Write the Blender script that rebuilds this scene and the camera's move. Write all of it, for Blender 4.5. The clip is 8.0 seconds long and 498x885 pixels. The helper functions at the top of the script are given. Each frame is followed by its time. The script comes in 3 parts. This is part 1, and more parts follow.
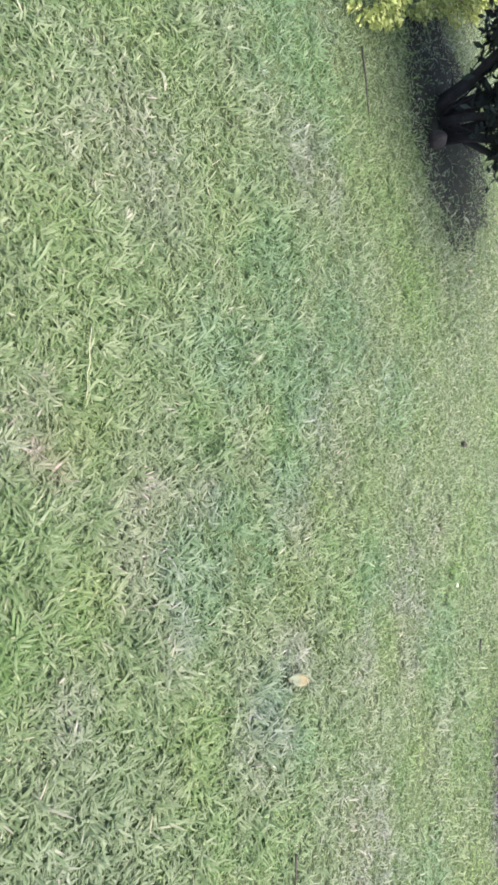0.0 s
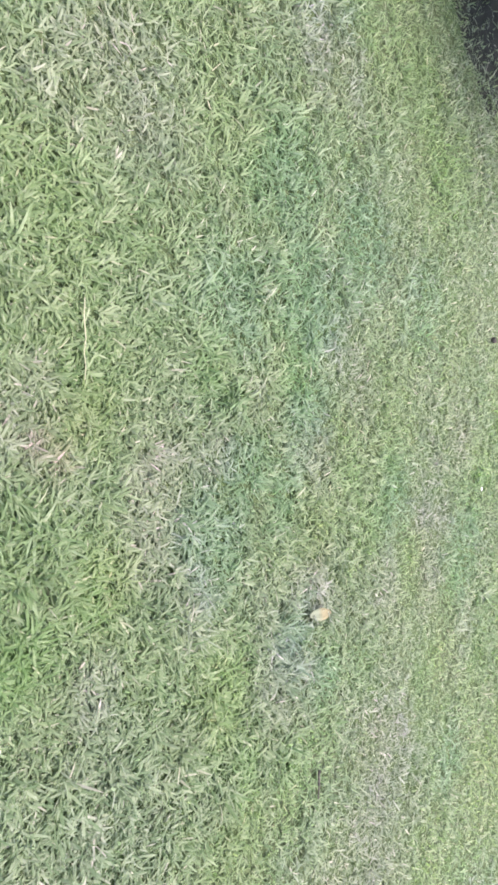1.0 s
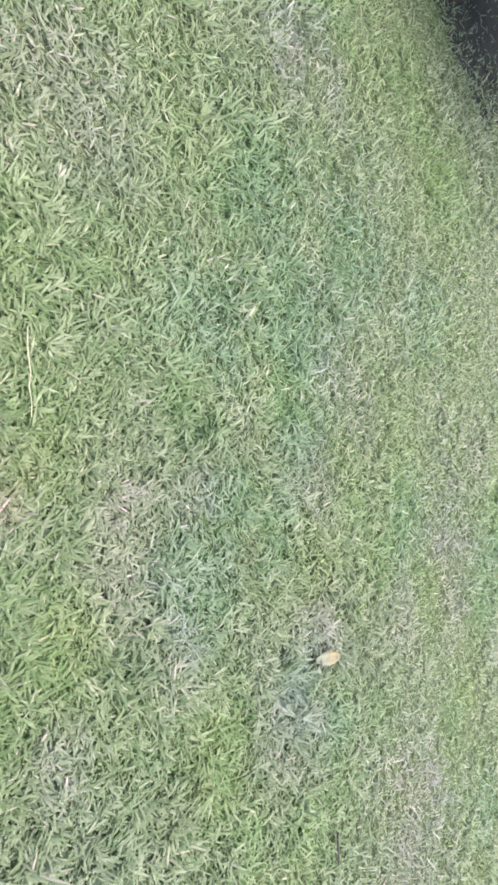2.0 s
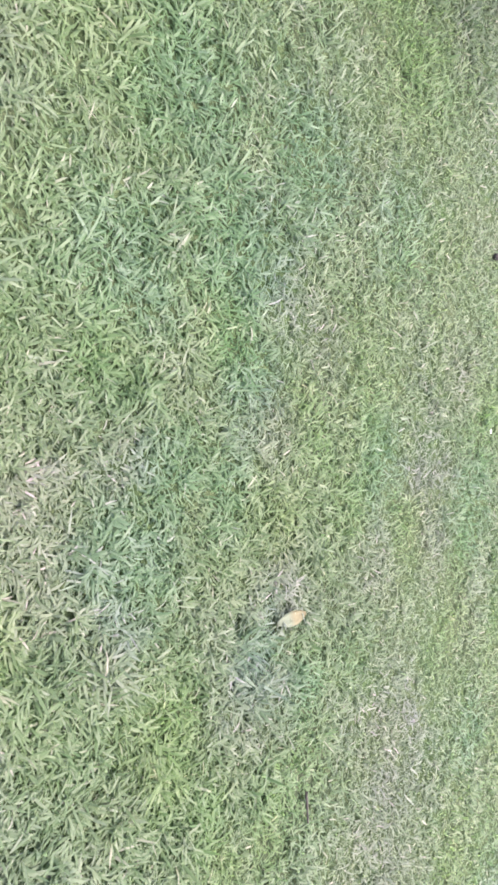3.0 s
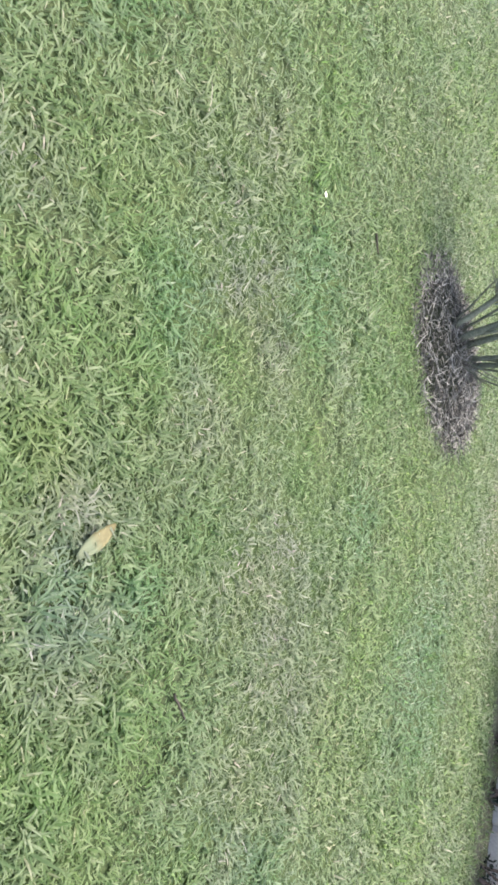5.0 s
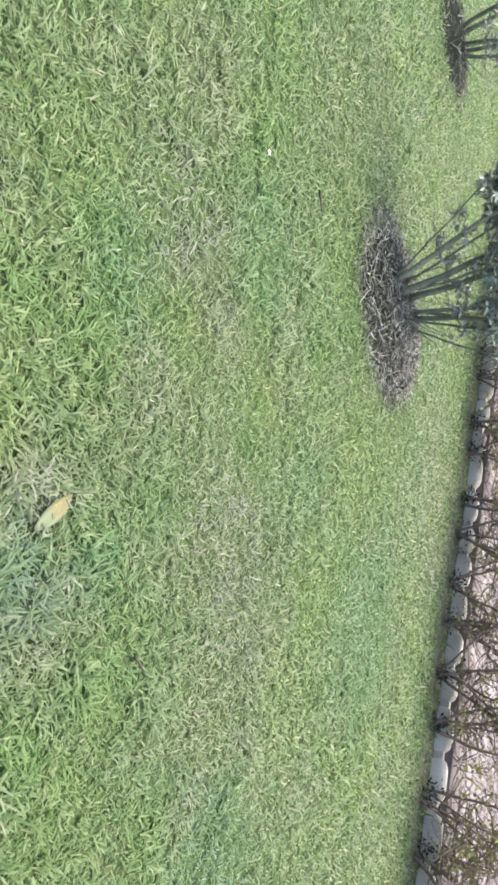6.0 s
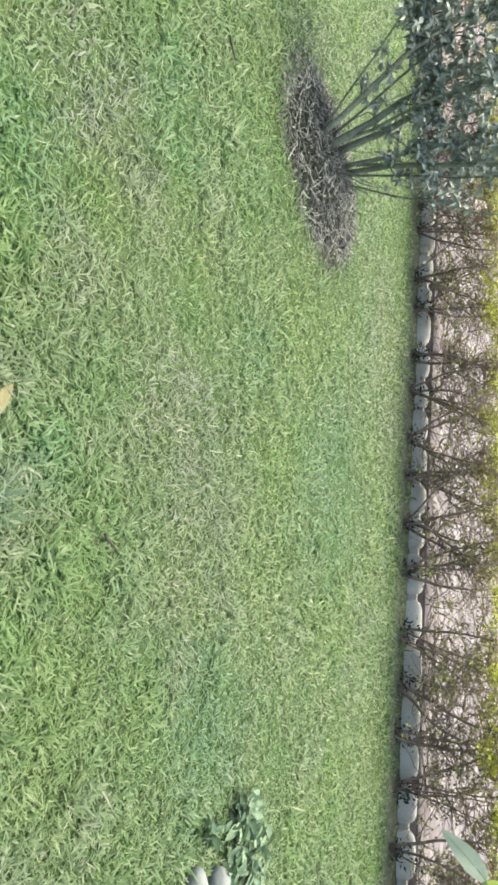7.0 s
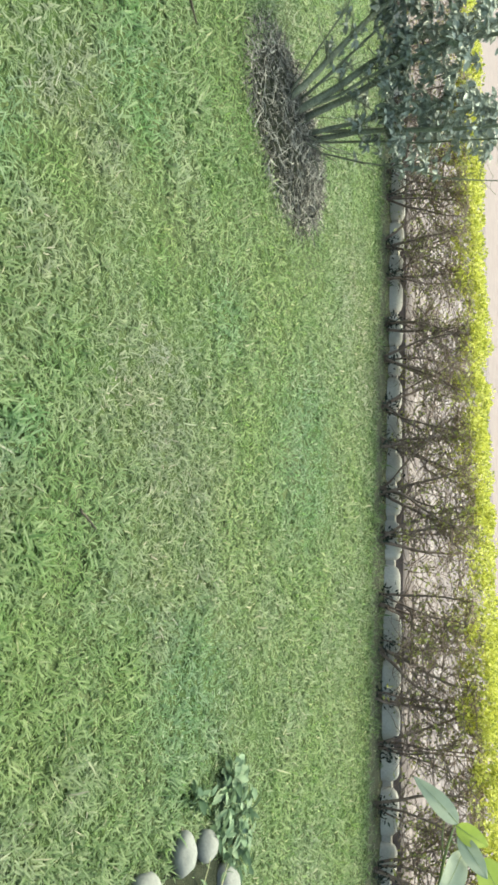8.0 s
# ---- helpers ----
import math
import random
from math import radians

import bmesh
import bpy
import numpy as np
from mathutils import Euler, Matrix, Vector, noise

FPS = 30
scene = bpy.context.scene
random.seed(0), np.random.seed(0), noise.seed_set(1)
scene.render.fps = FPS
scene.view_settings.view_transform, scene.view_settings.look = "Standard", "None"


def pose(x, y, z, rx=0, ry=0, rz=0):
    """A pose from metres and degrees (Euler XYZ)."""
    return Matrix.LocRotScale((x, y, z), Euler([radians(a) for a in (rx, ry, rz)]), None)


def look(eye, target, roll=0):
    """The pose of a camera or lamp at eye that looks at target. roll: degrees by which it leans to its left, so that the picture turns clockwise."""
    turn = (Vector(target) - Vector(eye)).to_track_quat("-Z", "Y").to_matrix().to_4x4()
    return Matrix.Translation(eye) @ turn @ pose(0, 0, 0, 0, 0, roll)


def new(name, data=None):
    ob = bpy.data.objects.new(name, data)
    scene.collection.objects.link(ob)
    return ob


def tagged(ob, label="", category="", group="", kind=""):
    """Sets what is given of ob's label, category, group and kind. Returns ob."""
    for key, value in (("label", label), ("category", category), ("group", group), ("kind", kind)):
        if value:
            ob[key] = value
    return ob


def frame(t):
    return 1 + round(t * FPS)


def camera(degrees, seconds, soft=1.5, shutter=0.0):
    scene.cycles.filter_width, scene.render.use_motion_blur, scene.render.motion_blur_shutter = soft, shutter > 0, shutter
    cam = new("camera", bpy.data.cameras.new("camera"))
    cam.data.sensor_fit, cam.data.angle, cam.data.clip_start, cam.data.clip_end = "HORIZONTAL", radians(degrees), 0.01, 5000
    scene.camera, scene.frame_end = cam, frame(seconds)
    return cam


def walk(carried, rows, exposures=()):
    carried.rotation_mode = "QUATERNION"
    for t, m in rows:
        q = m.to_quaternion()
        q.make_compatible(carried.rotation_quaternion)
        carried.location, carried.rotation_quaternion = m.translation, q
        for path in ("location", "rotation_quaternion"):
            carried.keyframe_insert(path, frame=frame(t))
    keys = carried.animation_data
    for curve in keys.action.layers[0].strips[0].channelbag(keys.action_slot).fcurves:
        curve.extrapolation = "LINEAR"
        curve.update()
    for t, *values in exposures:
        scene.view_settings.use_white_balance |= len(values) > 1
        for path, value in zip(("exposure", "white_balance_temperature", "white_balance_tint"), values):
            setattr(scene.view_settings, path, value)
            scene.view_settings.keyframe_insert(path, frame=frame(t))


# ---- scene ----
cam = camera(39.5, 8.0, 3.0)
PATH = [
    (0, (-0.005, 0.007, 1.548), (-0.001, 1.667, 0.433), 84.2),
    (0.5, (-0.137, 0.092, 1.507), (0.047, 1.718, 0.357), 87.4),
    (1, (-0.332, 0.182, 1.518), (0.069, 1.74, 0.33), 90.8),
    (1.2, (-0.367, 0.207, 1.512), (0.005, 1.766, 0.315), 90.2),
    (2.3, (-0.236, 0.53, 1.516), (0.059, 2.048, 0.248), 84.4),
    (2.5, (-0.232, 0.587, 1.494), (0.088, 2.078, 0.199), 85.1),
    (3, (-0.338, 0.825, 1.464), (0.24, 2.272, 0.21), 90.0),
    (3.3, (-0.337, 0.985, 1.454), (0.315, 2.358, 0.153), 90.7),
    (3.5, (-0.336, 1.091, 1.45), (0.512, 2.368, 0.166), 90.9),
    (3.7, (-0.324, 1.237, 1.418), (0.539, 2.493, 0.123), 88.9),
    (3.8, (-0.284, 1.339, 1.4), (0.548, 2.589, 0.079), 86.8),
    (4, (-0.217, 1.486, 1.39), (0.683, 2.61, 0.001), 89.3),
    (4.3, (-0.237, 1.611, 1.399), (0.579, 2.751, -0.027), 92.3),
    (4.5, (-0.227, 1.643, 1.442), (0.631, 2.876, 0.121), 91.2),
    (5, (-0.271, 1.7, 1.499), (0.96, 2.851, 0.421), 90.0),
    (5.2, (-0.318, 1.7, 1.515), (0.964, 2.857, 0.506), 91.0),
    (6.3, (-0.353, 1.712, 1.503), (1.085, 2.748, 0.575), 90.4),
    (6.5, (-0.333, 1.703, 1.512), (1.147, 2.693, 0.602), 89.9),
    (7, (-0.281, 1.654, 1.532), (1.323, 2.508, 0.697), 88.0),
    (7.5, (-0.266, 1.635, 1.536), (1.402, 2.378, 0.721), 86.9),
    (8, (-0.276, 1.641, 1.551), (1.385, 2.437, 0.771), 87.2),
]
walk(cam, [(t, look(eye, target, roll)) for t, eye, target, roll in PATH], [(0.0, 2.15, 6380, 13.0), (1.0, 2.22, 6220, 19.0), (2.5, 2.18, 6150, 21.0), (3.5, 2.28, 6200, 20.0), (4.0, 1.85, 6390, 14), (5.0, 1.91, 6550, 4), (6.5, 2.03, 6800, -5.0), (7.0, 1.97, 6950, -9.0), (8.0, 1.83, 7380, -19.0)])

# ---- light ----
SUN_ELEVATION, SUN_AZIMUTH = 73.0, 60.0
world = bpy.data.worlds.new("sky")
scene.world = world
world.use_nodes = True
sky_nodes = world.node_tree.nodes
sky_tex = sky_nodes.new("ShaderNodeTexSky")
sky_tex.sky_type = "NISHITA"
sky_tex.sun_disc = False
sky_tex.sun_elevation = radians(SUN_ELEVATION)
sky_tex.sun_rotation = radians(SUN_AZIMUTH)
sky_tex.dust_density = 6.0
sky_tex.air_density = 1.0
sky_tex.ozone_density = 0.5
world.node_tree.links.new(sky_tex.outputs["Color"], sky_nodes["Background"].inputs["Color"])
sky_nodes["Background"].inputs["Strength"].default_value = 0.145
sun_data = bpy.data.lights.new("sun", "SUN")
sun_data.energy, sun_data.angle, sun_data.color = 1.15, radians(65), (1.0, 0.96, 0.88)
sun = new("sun", sun_data)
az, el = radians(SUN_AZIMUTH), radians(SUN_ELEVATION)
sun.matrix_world = look((20 * math.sin(az) * math.cos(el), 20 * math.cos(az) * math.cos(el), 20 * math.sin(el)), (0, 0, 0))

# ---- materials ----


def ramp_of(nodes, stops):
    ramp = nodes.new("ShaderNodeValToRGB")
    els = ramp.color_ramp.elements
    while len(els) < len(stops):
        els.new(0.5)
    for e, (p, c) in zip(els, stops):
        e.position, e.color = p, (*c, 1)
    return ramp


def surface(name, stops, scale=4.0, fine=40.0, rough=0.8, bump=0.3, depth=0.01, by="noise", clear=0.0, patches=(), spec=0.3):
    """A material whose colour runs through stops by noise, by piece (Object Info's Random) or by island; clear: share of light let through."""
    m = bpy.data.materials.new(name)
    m.use_nodes = True
    n, l = m.node_tree.nodes, m.node_tree.links
    bsdf, out = n["Principled BSDF"], n["Material Output"]
    geo = n.new("ShaderNodeNewGeometry")
    big = n.new("ShaderNodeTexNoise")
    big.inputs["Scale"].default_value, big.inputs["Detail"].default_value = scale, 6
    l.new(geo.outputs["Position"], big.inputs["Vector"])
    small = n.new("ShaderNodeTexNoise")
    small.inputs["Scale"].default_value, small.inputs["Detail"].default_value = fine, 5
    l.new(geo.outputs["Position"], small.inputs["Vector"])
    mixed = n.new("ShaderNodeMath")
    mixed.operation = "ADD"
    half = n.new("ShaderNodeMath")
    half.operation, half.inputs[1].default_value = "MULTIPLY", 0.5
    if by == "noise":
        l.new(big.outputs["Fac"], mixed.inputs[0])
        l.new(small.outputs["Fac"], mixed.inputs[1])
    else:
        pick = geo.outputs["Random Per Island"] if by == "island" else n.new("ShaderNodeObjectInfo").outputs["Random"]
        spread = n.new("ShaderNodeMath")
        spread.operation, spread.inputs[1].default_value, spread.inputs[2].default_value = "MULTIPLY_ADD", 1.5, -0.25
        l.new(pick, spread.inputs[0])
        l.new(spread.outputs[0], mixed.inputs[0])
        l.new(small.outputs["Fac"], mixed.inputs[1])
    l.new(mixed.outputs[0], half.inputs[0])
    ramp = ramp_of(n, stops)
    l.new(half.outputs[0], ramp.inputs["Fac"])
    colour = ramp.outputs["Color"]
    for patch, patch_scale in patches:
        spots = n.new("ShaderNodeTexNoise")
        spots.inputs["Scale"].default_value, spots.inputs["Detail"].default_value, spots.inputs["Roughness"].default_value = patch_scale, 4, 0.55
        l.new(geo.outputs["Position"], spots.inputs["Vector"])
        tint = ramp_of(n, patch)
        l.new(spots.outputs["Fac"], tint.inputs["Fac"])
        mul = n.new("ShaderNodeMix")
        mul.data_type, mul.blend_type = "RGBA", "MULTIPLY"
        mul.inputs[0].default_value = 1.0
        l.new(colour, mul.inputs[6])
        l.new(tint.outputs["Color"], mul.inputs[7])
        colour = mul.outputs[2]
    l.new(colour, bsdf.inputs["Base Color"])
    bsdf.inputs["Roughness"].default_value = rough
    bsdf.inputs["Specular IOR Level"].default_value = spec
    if bump:
        b = n.new("ShaderNodeBump")
        b.inputs["Strength"].default_value, b.inputs["Distance"].default_value = bump, depth
        l.new(small.outputs["Fac"], b.inputs["Height"])
        l.new(b.outputs["Normal"], bsdf.inputs["Normal"])
    if clear:
        trans = n.new("ShaderNodeBsdfTranslucent")
        l.new(colour, trans.inputs["Color"])
        mix = n.new("ShaderNodeMixShader")
        mix.inputs["Fac"].default_value = clear
        l.new(bsdf.outputs[0], mix.inputs[1])
        l.new(trans.outputs[0], mix.inputs[2])
        l.new(mix.outputs[0], out.inputs["Surface"])
    return m


TURF_PATCHES = (([(0.30, (0.80, 0.97, 0.72)), (0.50, (1.0, 1.0, 0.9)), (0.70, (1.1, 1.02, 1.1))], 1.9),)


def grass_material():
    """Blades coloured one by one from their own 'tint', half translucent."""
    m = bpy.data.materials.new("grass_blades")
    m.use_nodes = True
    n, l = m.node_tree.nodes, m.node_tree.links
    bsdf, out = n["Principled BSDF"], n["Material Output"]
    tint = n.new("ShaderNodeAttribute")
    tint.attribute_name = "tint"
    geo = n.new("ShaderNodeNewGeometry")
    vein = n.new("ShaderNodeTexNoise")
    vein.inputs["Scale"].default_value, vein.inputs["Detail"].default_value = 60.0, 3
    l.new(geo.outputs["Position"], vein.inputs["Vector"])
    shade = ramp_of(n, [(0.3, (0.90, 0.92, 0.88)), (0.7, (1.08, 1.06, 1.10))])
    l.new(vein.outputs["Fac"], shade.inputs["Fac"])
    mul = n.new("ShaderNodeMix")
    mul.data_type, mul.blend_type = "RGBA", "MULTIPLY"
    mul.inputs[0].default_value = 1.0
    l.new(tint.outputs["Color"], mul.inputs[6])
    l.new(shade.outputs["Color"], mul.inputs[7])
    l.new(mul.outputs[2], bsdf.inputs["Base Color"])
    bsdf.inputs["Roughness"].default_value = 0.42
    bsdf.inputs["Specular IOR Level"].default_value = 0.55
    bsdf.inputs["Sheen Weight"].default_value = 0.25
    trans = n.new("ShaderNodeBsdfTranslucent")
    l.new(mul.outputs[2], trans.inputs["Color"])
    mix = n.new("ShaderNodeMixShader")
    mix.inputs["Fac"].default_value = 0.58
    l.new(bsdf.outputs[0], mix.inputs[1])
    l.new(trans.outputs[0], mix.inputs[2])
    l.new(mix.outputs[0], out.inputs["Surface"])
    return m


GRASS = grass_material()
TURF = surface("turf_floor", [(0.3, (0.045, 0.064, 0.032)), (0.5, (0.072, 0.096, 0.049)), (0.7, (0.108, 0.134, 0.072))], scale=6, fine=120, rough=0.95, bump=0.8, depth=0.02,
               patches=TURF_PATCHES, spec=0.1)
SOIL = surface("dark_soil", [(0.3, (0.03, 0.027, 0.025)), (0.5, (0.06, 0.053, 0.048)), (0.7, (0.105, 0.093, 0.083))], scale=8, fine=90, rough=0.95, bump=1.0, depth=0.02, spec=0.1)
HEDGE_SOIL = surface("hedge_soil", [(0.3, (0.07, 0.072, 0.052)), (0.5, (0.11, 0.112, 0.082)), (0.7, (0.16, 0.16, 0.12))], scale=8, fine=90, rough=0.95, bump=1.0, depth=0.02, spec=0.1)
# dark soil, deep enough to paint the shade under the dark shrub too
DARK_SOIL_AND_SHADE = surface("dark_soil_and_shade", [(0.3, (0.014, 0.017, 0.012)), (0.5, (0.026, 0.03, 0.021)), (0.7, (0.045, 0.049, 0.035))], scale=8, fine=90, rough=0.95, bump=1.0, depth=0.02, spec=0.1)
MULCH = surface("dry_mulch", [(0.14, (0.035, 0.032, 0.031)), (0.4, (0.095, 0.088, 0.083)), (0.62, (0.19, 0.178, 0.168)), (0.84, (0.34, 0.322, 0.305))], by="island", fine=30, rough=0.85, bump=0, spec=0.2)
BARK = surface("grey_bark", [(0.3, (0.08, 0.085, 0.062)), (0.5, (0.165, 0.172, 0.13)), (0.72, (0.29, 0.295, 0.235))], scale=14, fine=80, rough=0.85, bump=0.8, depth=0.006)
TWIG = surface("brown_twig", [(0.3, (0.085, 0.06, 0.055)), (0.5, (0.19, 0.135, 0.122)), (0.72, (0.33, 0.25, 0.225))], scale=12, fine=90, rough=0.8, bump=0.5, depth=0.004)
GOLD_LEAF = surface("golden_leaf", [(0.12, (0.14, 0.17, 0.035)), (0.36, (0.365, 0.375, 0.07)), (0.62, (0.53, 0.525, 0.11)), (0.85, (0.69, 0.67, 0.24))], by="island", fine=20, rough=0.5, bump=0, clear=0.48, spec=0.3)
BUSH_LEAF = surface("bush_leaf", [(0.1, (0.13, 0.175, 0.05)), (0.5, (0.33, 0.385, 0.115)), (0.9, (0.56, 0.59, 0.25))], by="island", fine=20, rough=0.5, bump=0, clear=0.3, spec=0.3)
HEDGE_LEAF = surface("hedge_inner_leaf", [(0.12, (0.13, 0.115, 0.06)), (0.45, (0.25, 0.25, 0.09)), (0.7, (0.42, 0.43, 0.13)), (0.85, (0.52, 0.48, 0.28))], by="island", fine=20, rough=0.5, bump=0, clear=0.3)
# shrub leaves greyed and lightened: haze and reflected sky are in the colour
SHRUB_LEAF = surface("shrub_leaf", [(0.1, (0.135, 0.152, 0.135)), (0.5, (0.24, 0.265, 0.24)), (0.85, (0.36, 0.385, 0.36)), (0.97, (0.46, 0.48, 0.455))], by="island", fine=25, rough=0.36, bump=0, clear=0.2, spec=0.65)
SHRUB_LEAF_ONE = surface("shrub_leaf_single", [(0.1, (0.135, 0.152, 0.135)), (0.5, (0.24, 0.265, 0.24)), (0.85, (0.36, 0.385, 0.36)), (0.97, (0.46, 0.48, 0.455))], by="piece", fine=25, rough=0.5, bump=0, clear=0.1, spec=0.35)
# near-black leaf and bark: deep shade is painted into both colours
SHADE_DARK_LEAF = surface("shade_dark_leaf", [(0.1, (0.012, 0.016, 0.015)), (0.5, (0.024, 0.031, 0.027)), (0.9, (0.05, 0.062, 0.052))], by="island", fine=25, rough=0.7, bump=0, clear=0.05, spec=0.12)
SHADE_DARK_BARK = surface("shade_dark_bark", [(0.3, (0.016, 0.015, 0.016)), (0.7, (0.05, 0.048, 0.05))], scale=14, fine=80, rough=0.9, bump=0.8, depth=0.006)
BED_LEAF = surface("bed_plant_leaf", [(0.1, (0.075, 0.115, 0.065)), (0.5, (0.125, 0.18, 0.108)), (0.9, (0.21, 0.28, 0.19))], by="island", fine=25, rough=0.5, bump=0, clear=0.2, spec=0.35)
SAPLING_LEAF = surface("sapling_leaf", [(0.3, (0.245, 0.28, 0.235)), (0.5, (0.29, 0.325, 0.275)), (0.7, (0.335, 0.37, 0.31))], scale=18, fine=60, rough=0.45, bump=0.25, depth=0.002, clear=0.4, spec=0.45)
SAPLING_YOUNG = surface("sapling_young_leaf", [(0.3, (0.30, 0.38, 0.08)), (0.5, (0.38, 0.45, 0.10)), (0.7, (0.46, 0.51, 0.13))], scale=18, fine=60, rough=0.45, bump=0.25, depth=0.002, clear=0.45, spec=0.4)
GREEN_STEM = surface("green_stem", [(0.3, (0.12, 0.16, 0.07)), (0.7, (0.24, 0.26, 0.13))], scale=30, fine=90, rough=0.6, bump=0.2, depth=0.002)
STONE = surface("pale_stone", [(0.3, (0.14, 0.14, 0.144)), (0.5, (0.178, 0.178, 0.181)), (0.7, (0.22, 0.218, 0.22))], scale=9, fine=70, rough=0.8, bump=0.35, depth=0.006)
KERB = surface("kerb_concrete", [(0.3, (0.40, 0.365, 0.365)), (0.5, (0.52, 0.48, 0.48)), (0.7, (0.62, 0.58, 0.58))], scale=5, fine=60, rough=0.85, bump=0.5, depth=0.008)
PAVER = surface("pink_paver", [(0.2, (0.135, 0.112, 0.125)), (0.5, (0.17, 0.143, 0.158)), (0.8, (0.212, 0.181, 0.198))], by="piece", fine=35, rough=0.95, bump=0.3, depth=0.004, spec=0.05)
PAVING = surface("pink_paving", [(0.3, (0.15, 0.122, 0.134)), (0.5, (0.185, 0.152, 0.166)), (0.7, (0.22, 0.185, 0.2))], scale=2, fine=35, rough=0.95, bump=0.3, depth=0.004, spec=0.05)
FAR_PAVER = surface("pink_far_paver", [(0.2, (0.135, 0.112, 0.125)), (0.5, (0.17, 0.143, 0.158)), (0.8, (0.212, 0.181, 0.198))], by="island", fine=35, rough=0.95, bump=0.3, depth=0.004, spec=0.05)
TAN_LEAF = surface("tan_dead_leaf", [(0.3, (0.115, 0.096, 0.046)), (0.5, (0.155, 0.133, 0.066)), (0.7, (0.195, 0.17, 0.092))], scale=18, fine=60, rough=0.6, bump=0.4, depth=0.003, clear=0.15)


def fade_along(m, tip, start, end):
    """Lets the base colour of m pass to tip along the thing's own x."""
    n, l = m.node_tree.nodes, m.node_tree.links
    bsdf = n["Principled BSDF"]
    old = bsdf.inputs["Base Color"].links[0].from_socket
    axis = n.new("ShaderNodeSeparateXYZ")
    l.new(n.new("ShaderNodeTexCoord").outputs["Object"], axis.inputs[0])
    span = n.new("ShaderNodeMapRange")
    span.inputs["From Min"].default_value, span.inputs["From Max"].default_value = start, end
    l.new(axis.outputs["X"], span.inputs["Value"])
    mix = n.new("ShaderNodeMix")
    mix.data_type = "RGBA"
    l.new(span.outputs["Result"], mix.inputs[0])
    l.new(old, mix.inputs[6])
    mix.inputs[7].default_value = (*tip, 1)
    l.new(mix.outputs[2], bsdf.inputs["Base Color"])


fade_along(TAN_LEAF, (0.125, 0.145, 0.09), 0.01, -0.03)
PALE_LEAF = surface("pale_dead_leaf", [(0.3, (0.17, 0.185, 0.12)), (0.6, (0.245, 0.255, 0.18))], scale=18, fine=60, rough=0.6, bump=0.4, depth=0.003, clear=0.15)
STRAW = surface("straw", [(0.3, (0.30, 0.29, 0.17)), (0.7, (0.42, 0.40, 0.26))], scale=20, fine=80, rough=0.6, bump=0.2, depth=0.002)
STICK = surface("dark_stick", [(0.3, (0.02, 0.018, 0.014)), (0.7, (0.06, 0.05, 0.04))], scale=20, fine=80, rough=0.8, bump=0.4, depth=0.003)
PETAL = surface("white_petal", [(0.3, (0.75, 0.76, 0.70)), (0.7, (0.85, 0.86, 0.8))], scale=20, fine=80, rough=0.6, bump=0, clear=0.2)

# ---- mesh tools ----


class Soup:
    """Points and faces gathered into one mesh."""

    def __init__(self):
        self.v, self.f = [], []

    def add(self, points, faces):
        k = len(self.v)
        self.v += [tuple(p) for p in points]
        self.f += [tuple(i + k for i in face) for face in faces]

    def mesh(self, name, smooth=False):
        me = bpy.data.meshes.new(name)
        me.from_pydata(self.v, [], self.f)
        if smooth:
            me.polygons.foreach_set("use_smooth", [True] * len(me.polygons))
        me.update()
        return me


def part(name, soup, material, parent=None, label="", smooth=False):
    me = soup if isinstance(soup, bpy.types.Mesh) else soup.mesh(name, smooth)
    if not me.materials:
        me.materials.append(material)
    ob = new(name, me)
    if parent:
        ob.parent = parent
    if label:
        tagged(ob, label)
    return ob


def tube(soup, points, r0, r1, sides=6):
    pts = [Vector(p) for p in points]
    rings, faces = [], []
    for i, p in enumerate(pts):
        way = (pts[min(i + 1, len(pts) - 1)] - pts[max(i - 1, 0)]).normalized()
        a = way.orthogonal().normalized()
        b = way.cross(a)
        r = r0 + (r1 - r0) * i / (len(pts) - 1)
        rings += [p + r * (math.cos(2 * math.pi * k / sides) * a + math.sin(2 * math.pi * k / sides) * b) for k in range(sides)]
    for i in range(len(pts) - 1):
        for k in range(sides):
            faces.append((i * sides + k, i * sides + (k + 1) % sides, (i + 1) * sides + (k + 1) % sides, (i + 1) * sides + k))
    faces.append(tuple(range(sides - 1, -1, -1)))
    faces.append(tuple((len(pts) - 1) * sides + k for k in range(sides)))
    soup.add(rings, faces)


def wander(start, way, length, steps, stray, rng, lift=0.0):
    """A crooked line from start along way."""
    p, w = Vector(start), Vector(way).normalized()
    out = [p.copy()]
    for _ in range(steps):
        w = (w + Vector((rng.uniform(-1, 1), rng.uniform(-1, 1), rng.uniform(-1, 1))) * stray + Vector((0, 0, lift))).normalized()
        p = p + w * (length / steps)
        out.append(p.copy())
    return out


def leaf(soup, base, way, side, length, width, fold=0.25, droop=0.2):
    """A folded, drooping leaf of eight faces."""
    base, way = Vector(base), Vector(way).normalized()
    side = (Vector(side) - way * way.dot(Vector(side))).normalized()
    up = side.cross(way)
    if up.z < 0:
        up, side = -up, -side
    pts = []
    for t, w in ((0.0, 0.0), (0.28, 0.85), (0.6, 0.9), (0.85, 0.45), (1.0, 0.0)):
        mid = base + way * (length * t) - up * (droop * length * t * t)
        if w == 0:
            pts.append(mid)
        else:
            edge = width / 2 * w
            pts += [mid + side * edge + up * (fold * edge), mid, mid - side * edge + up * (fold * edge)]
    soup.add(pts, [(0, 2, 1), (0, 3, 2), (1, 2, 5, 4), (2, 3, 6, 5), (4, 5, 8, 7), (5, 6, 9, 8), (7, 8, 10), (8, 9, 10)])


def small_leaf(soup, base, way, side, length, width, fold=0.3):
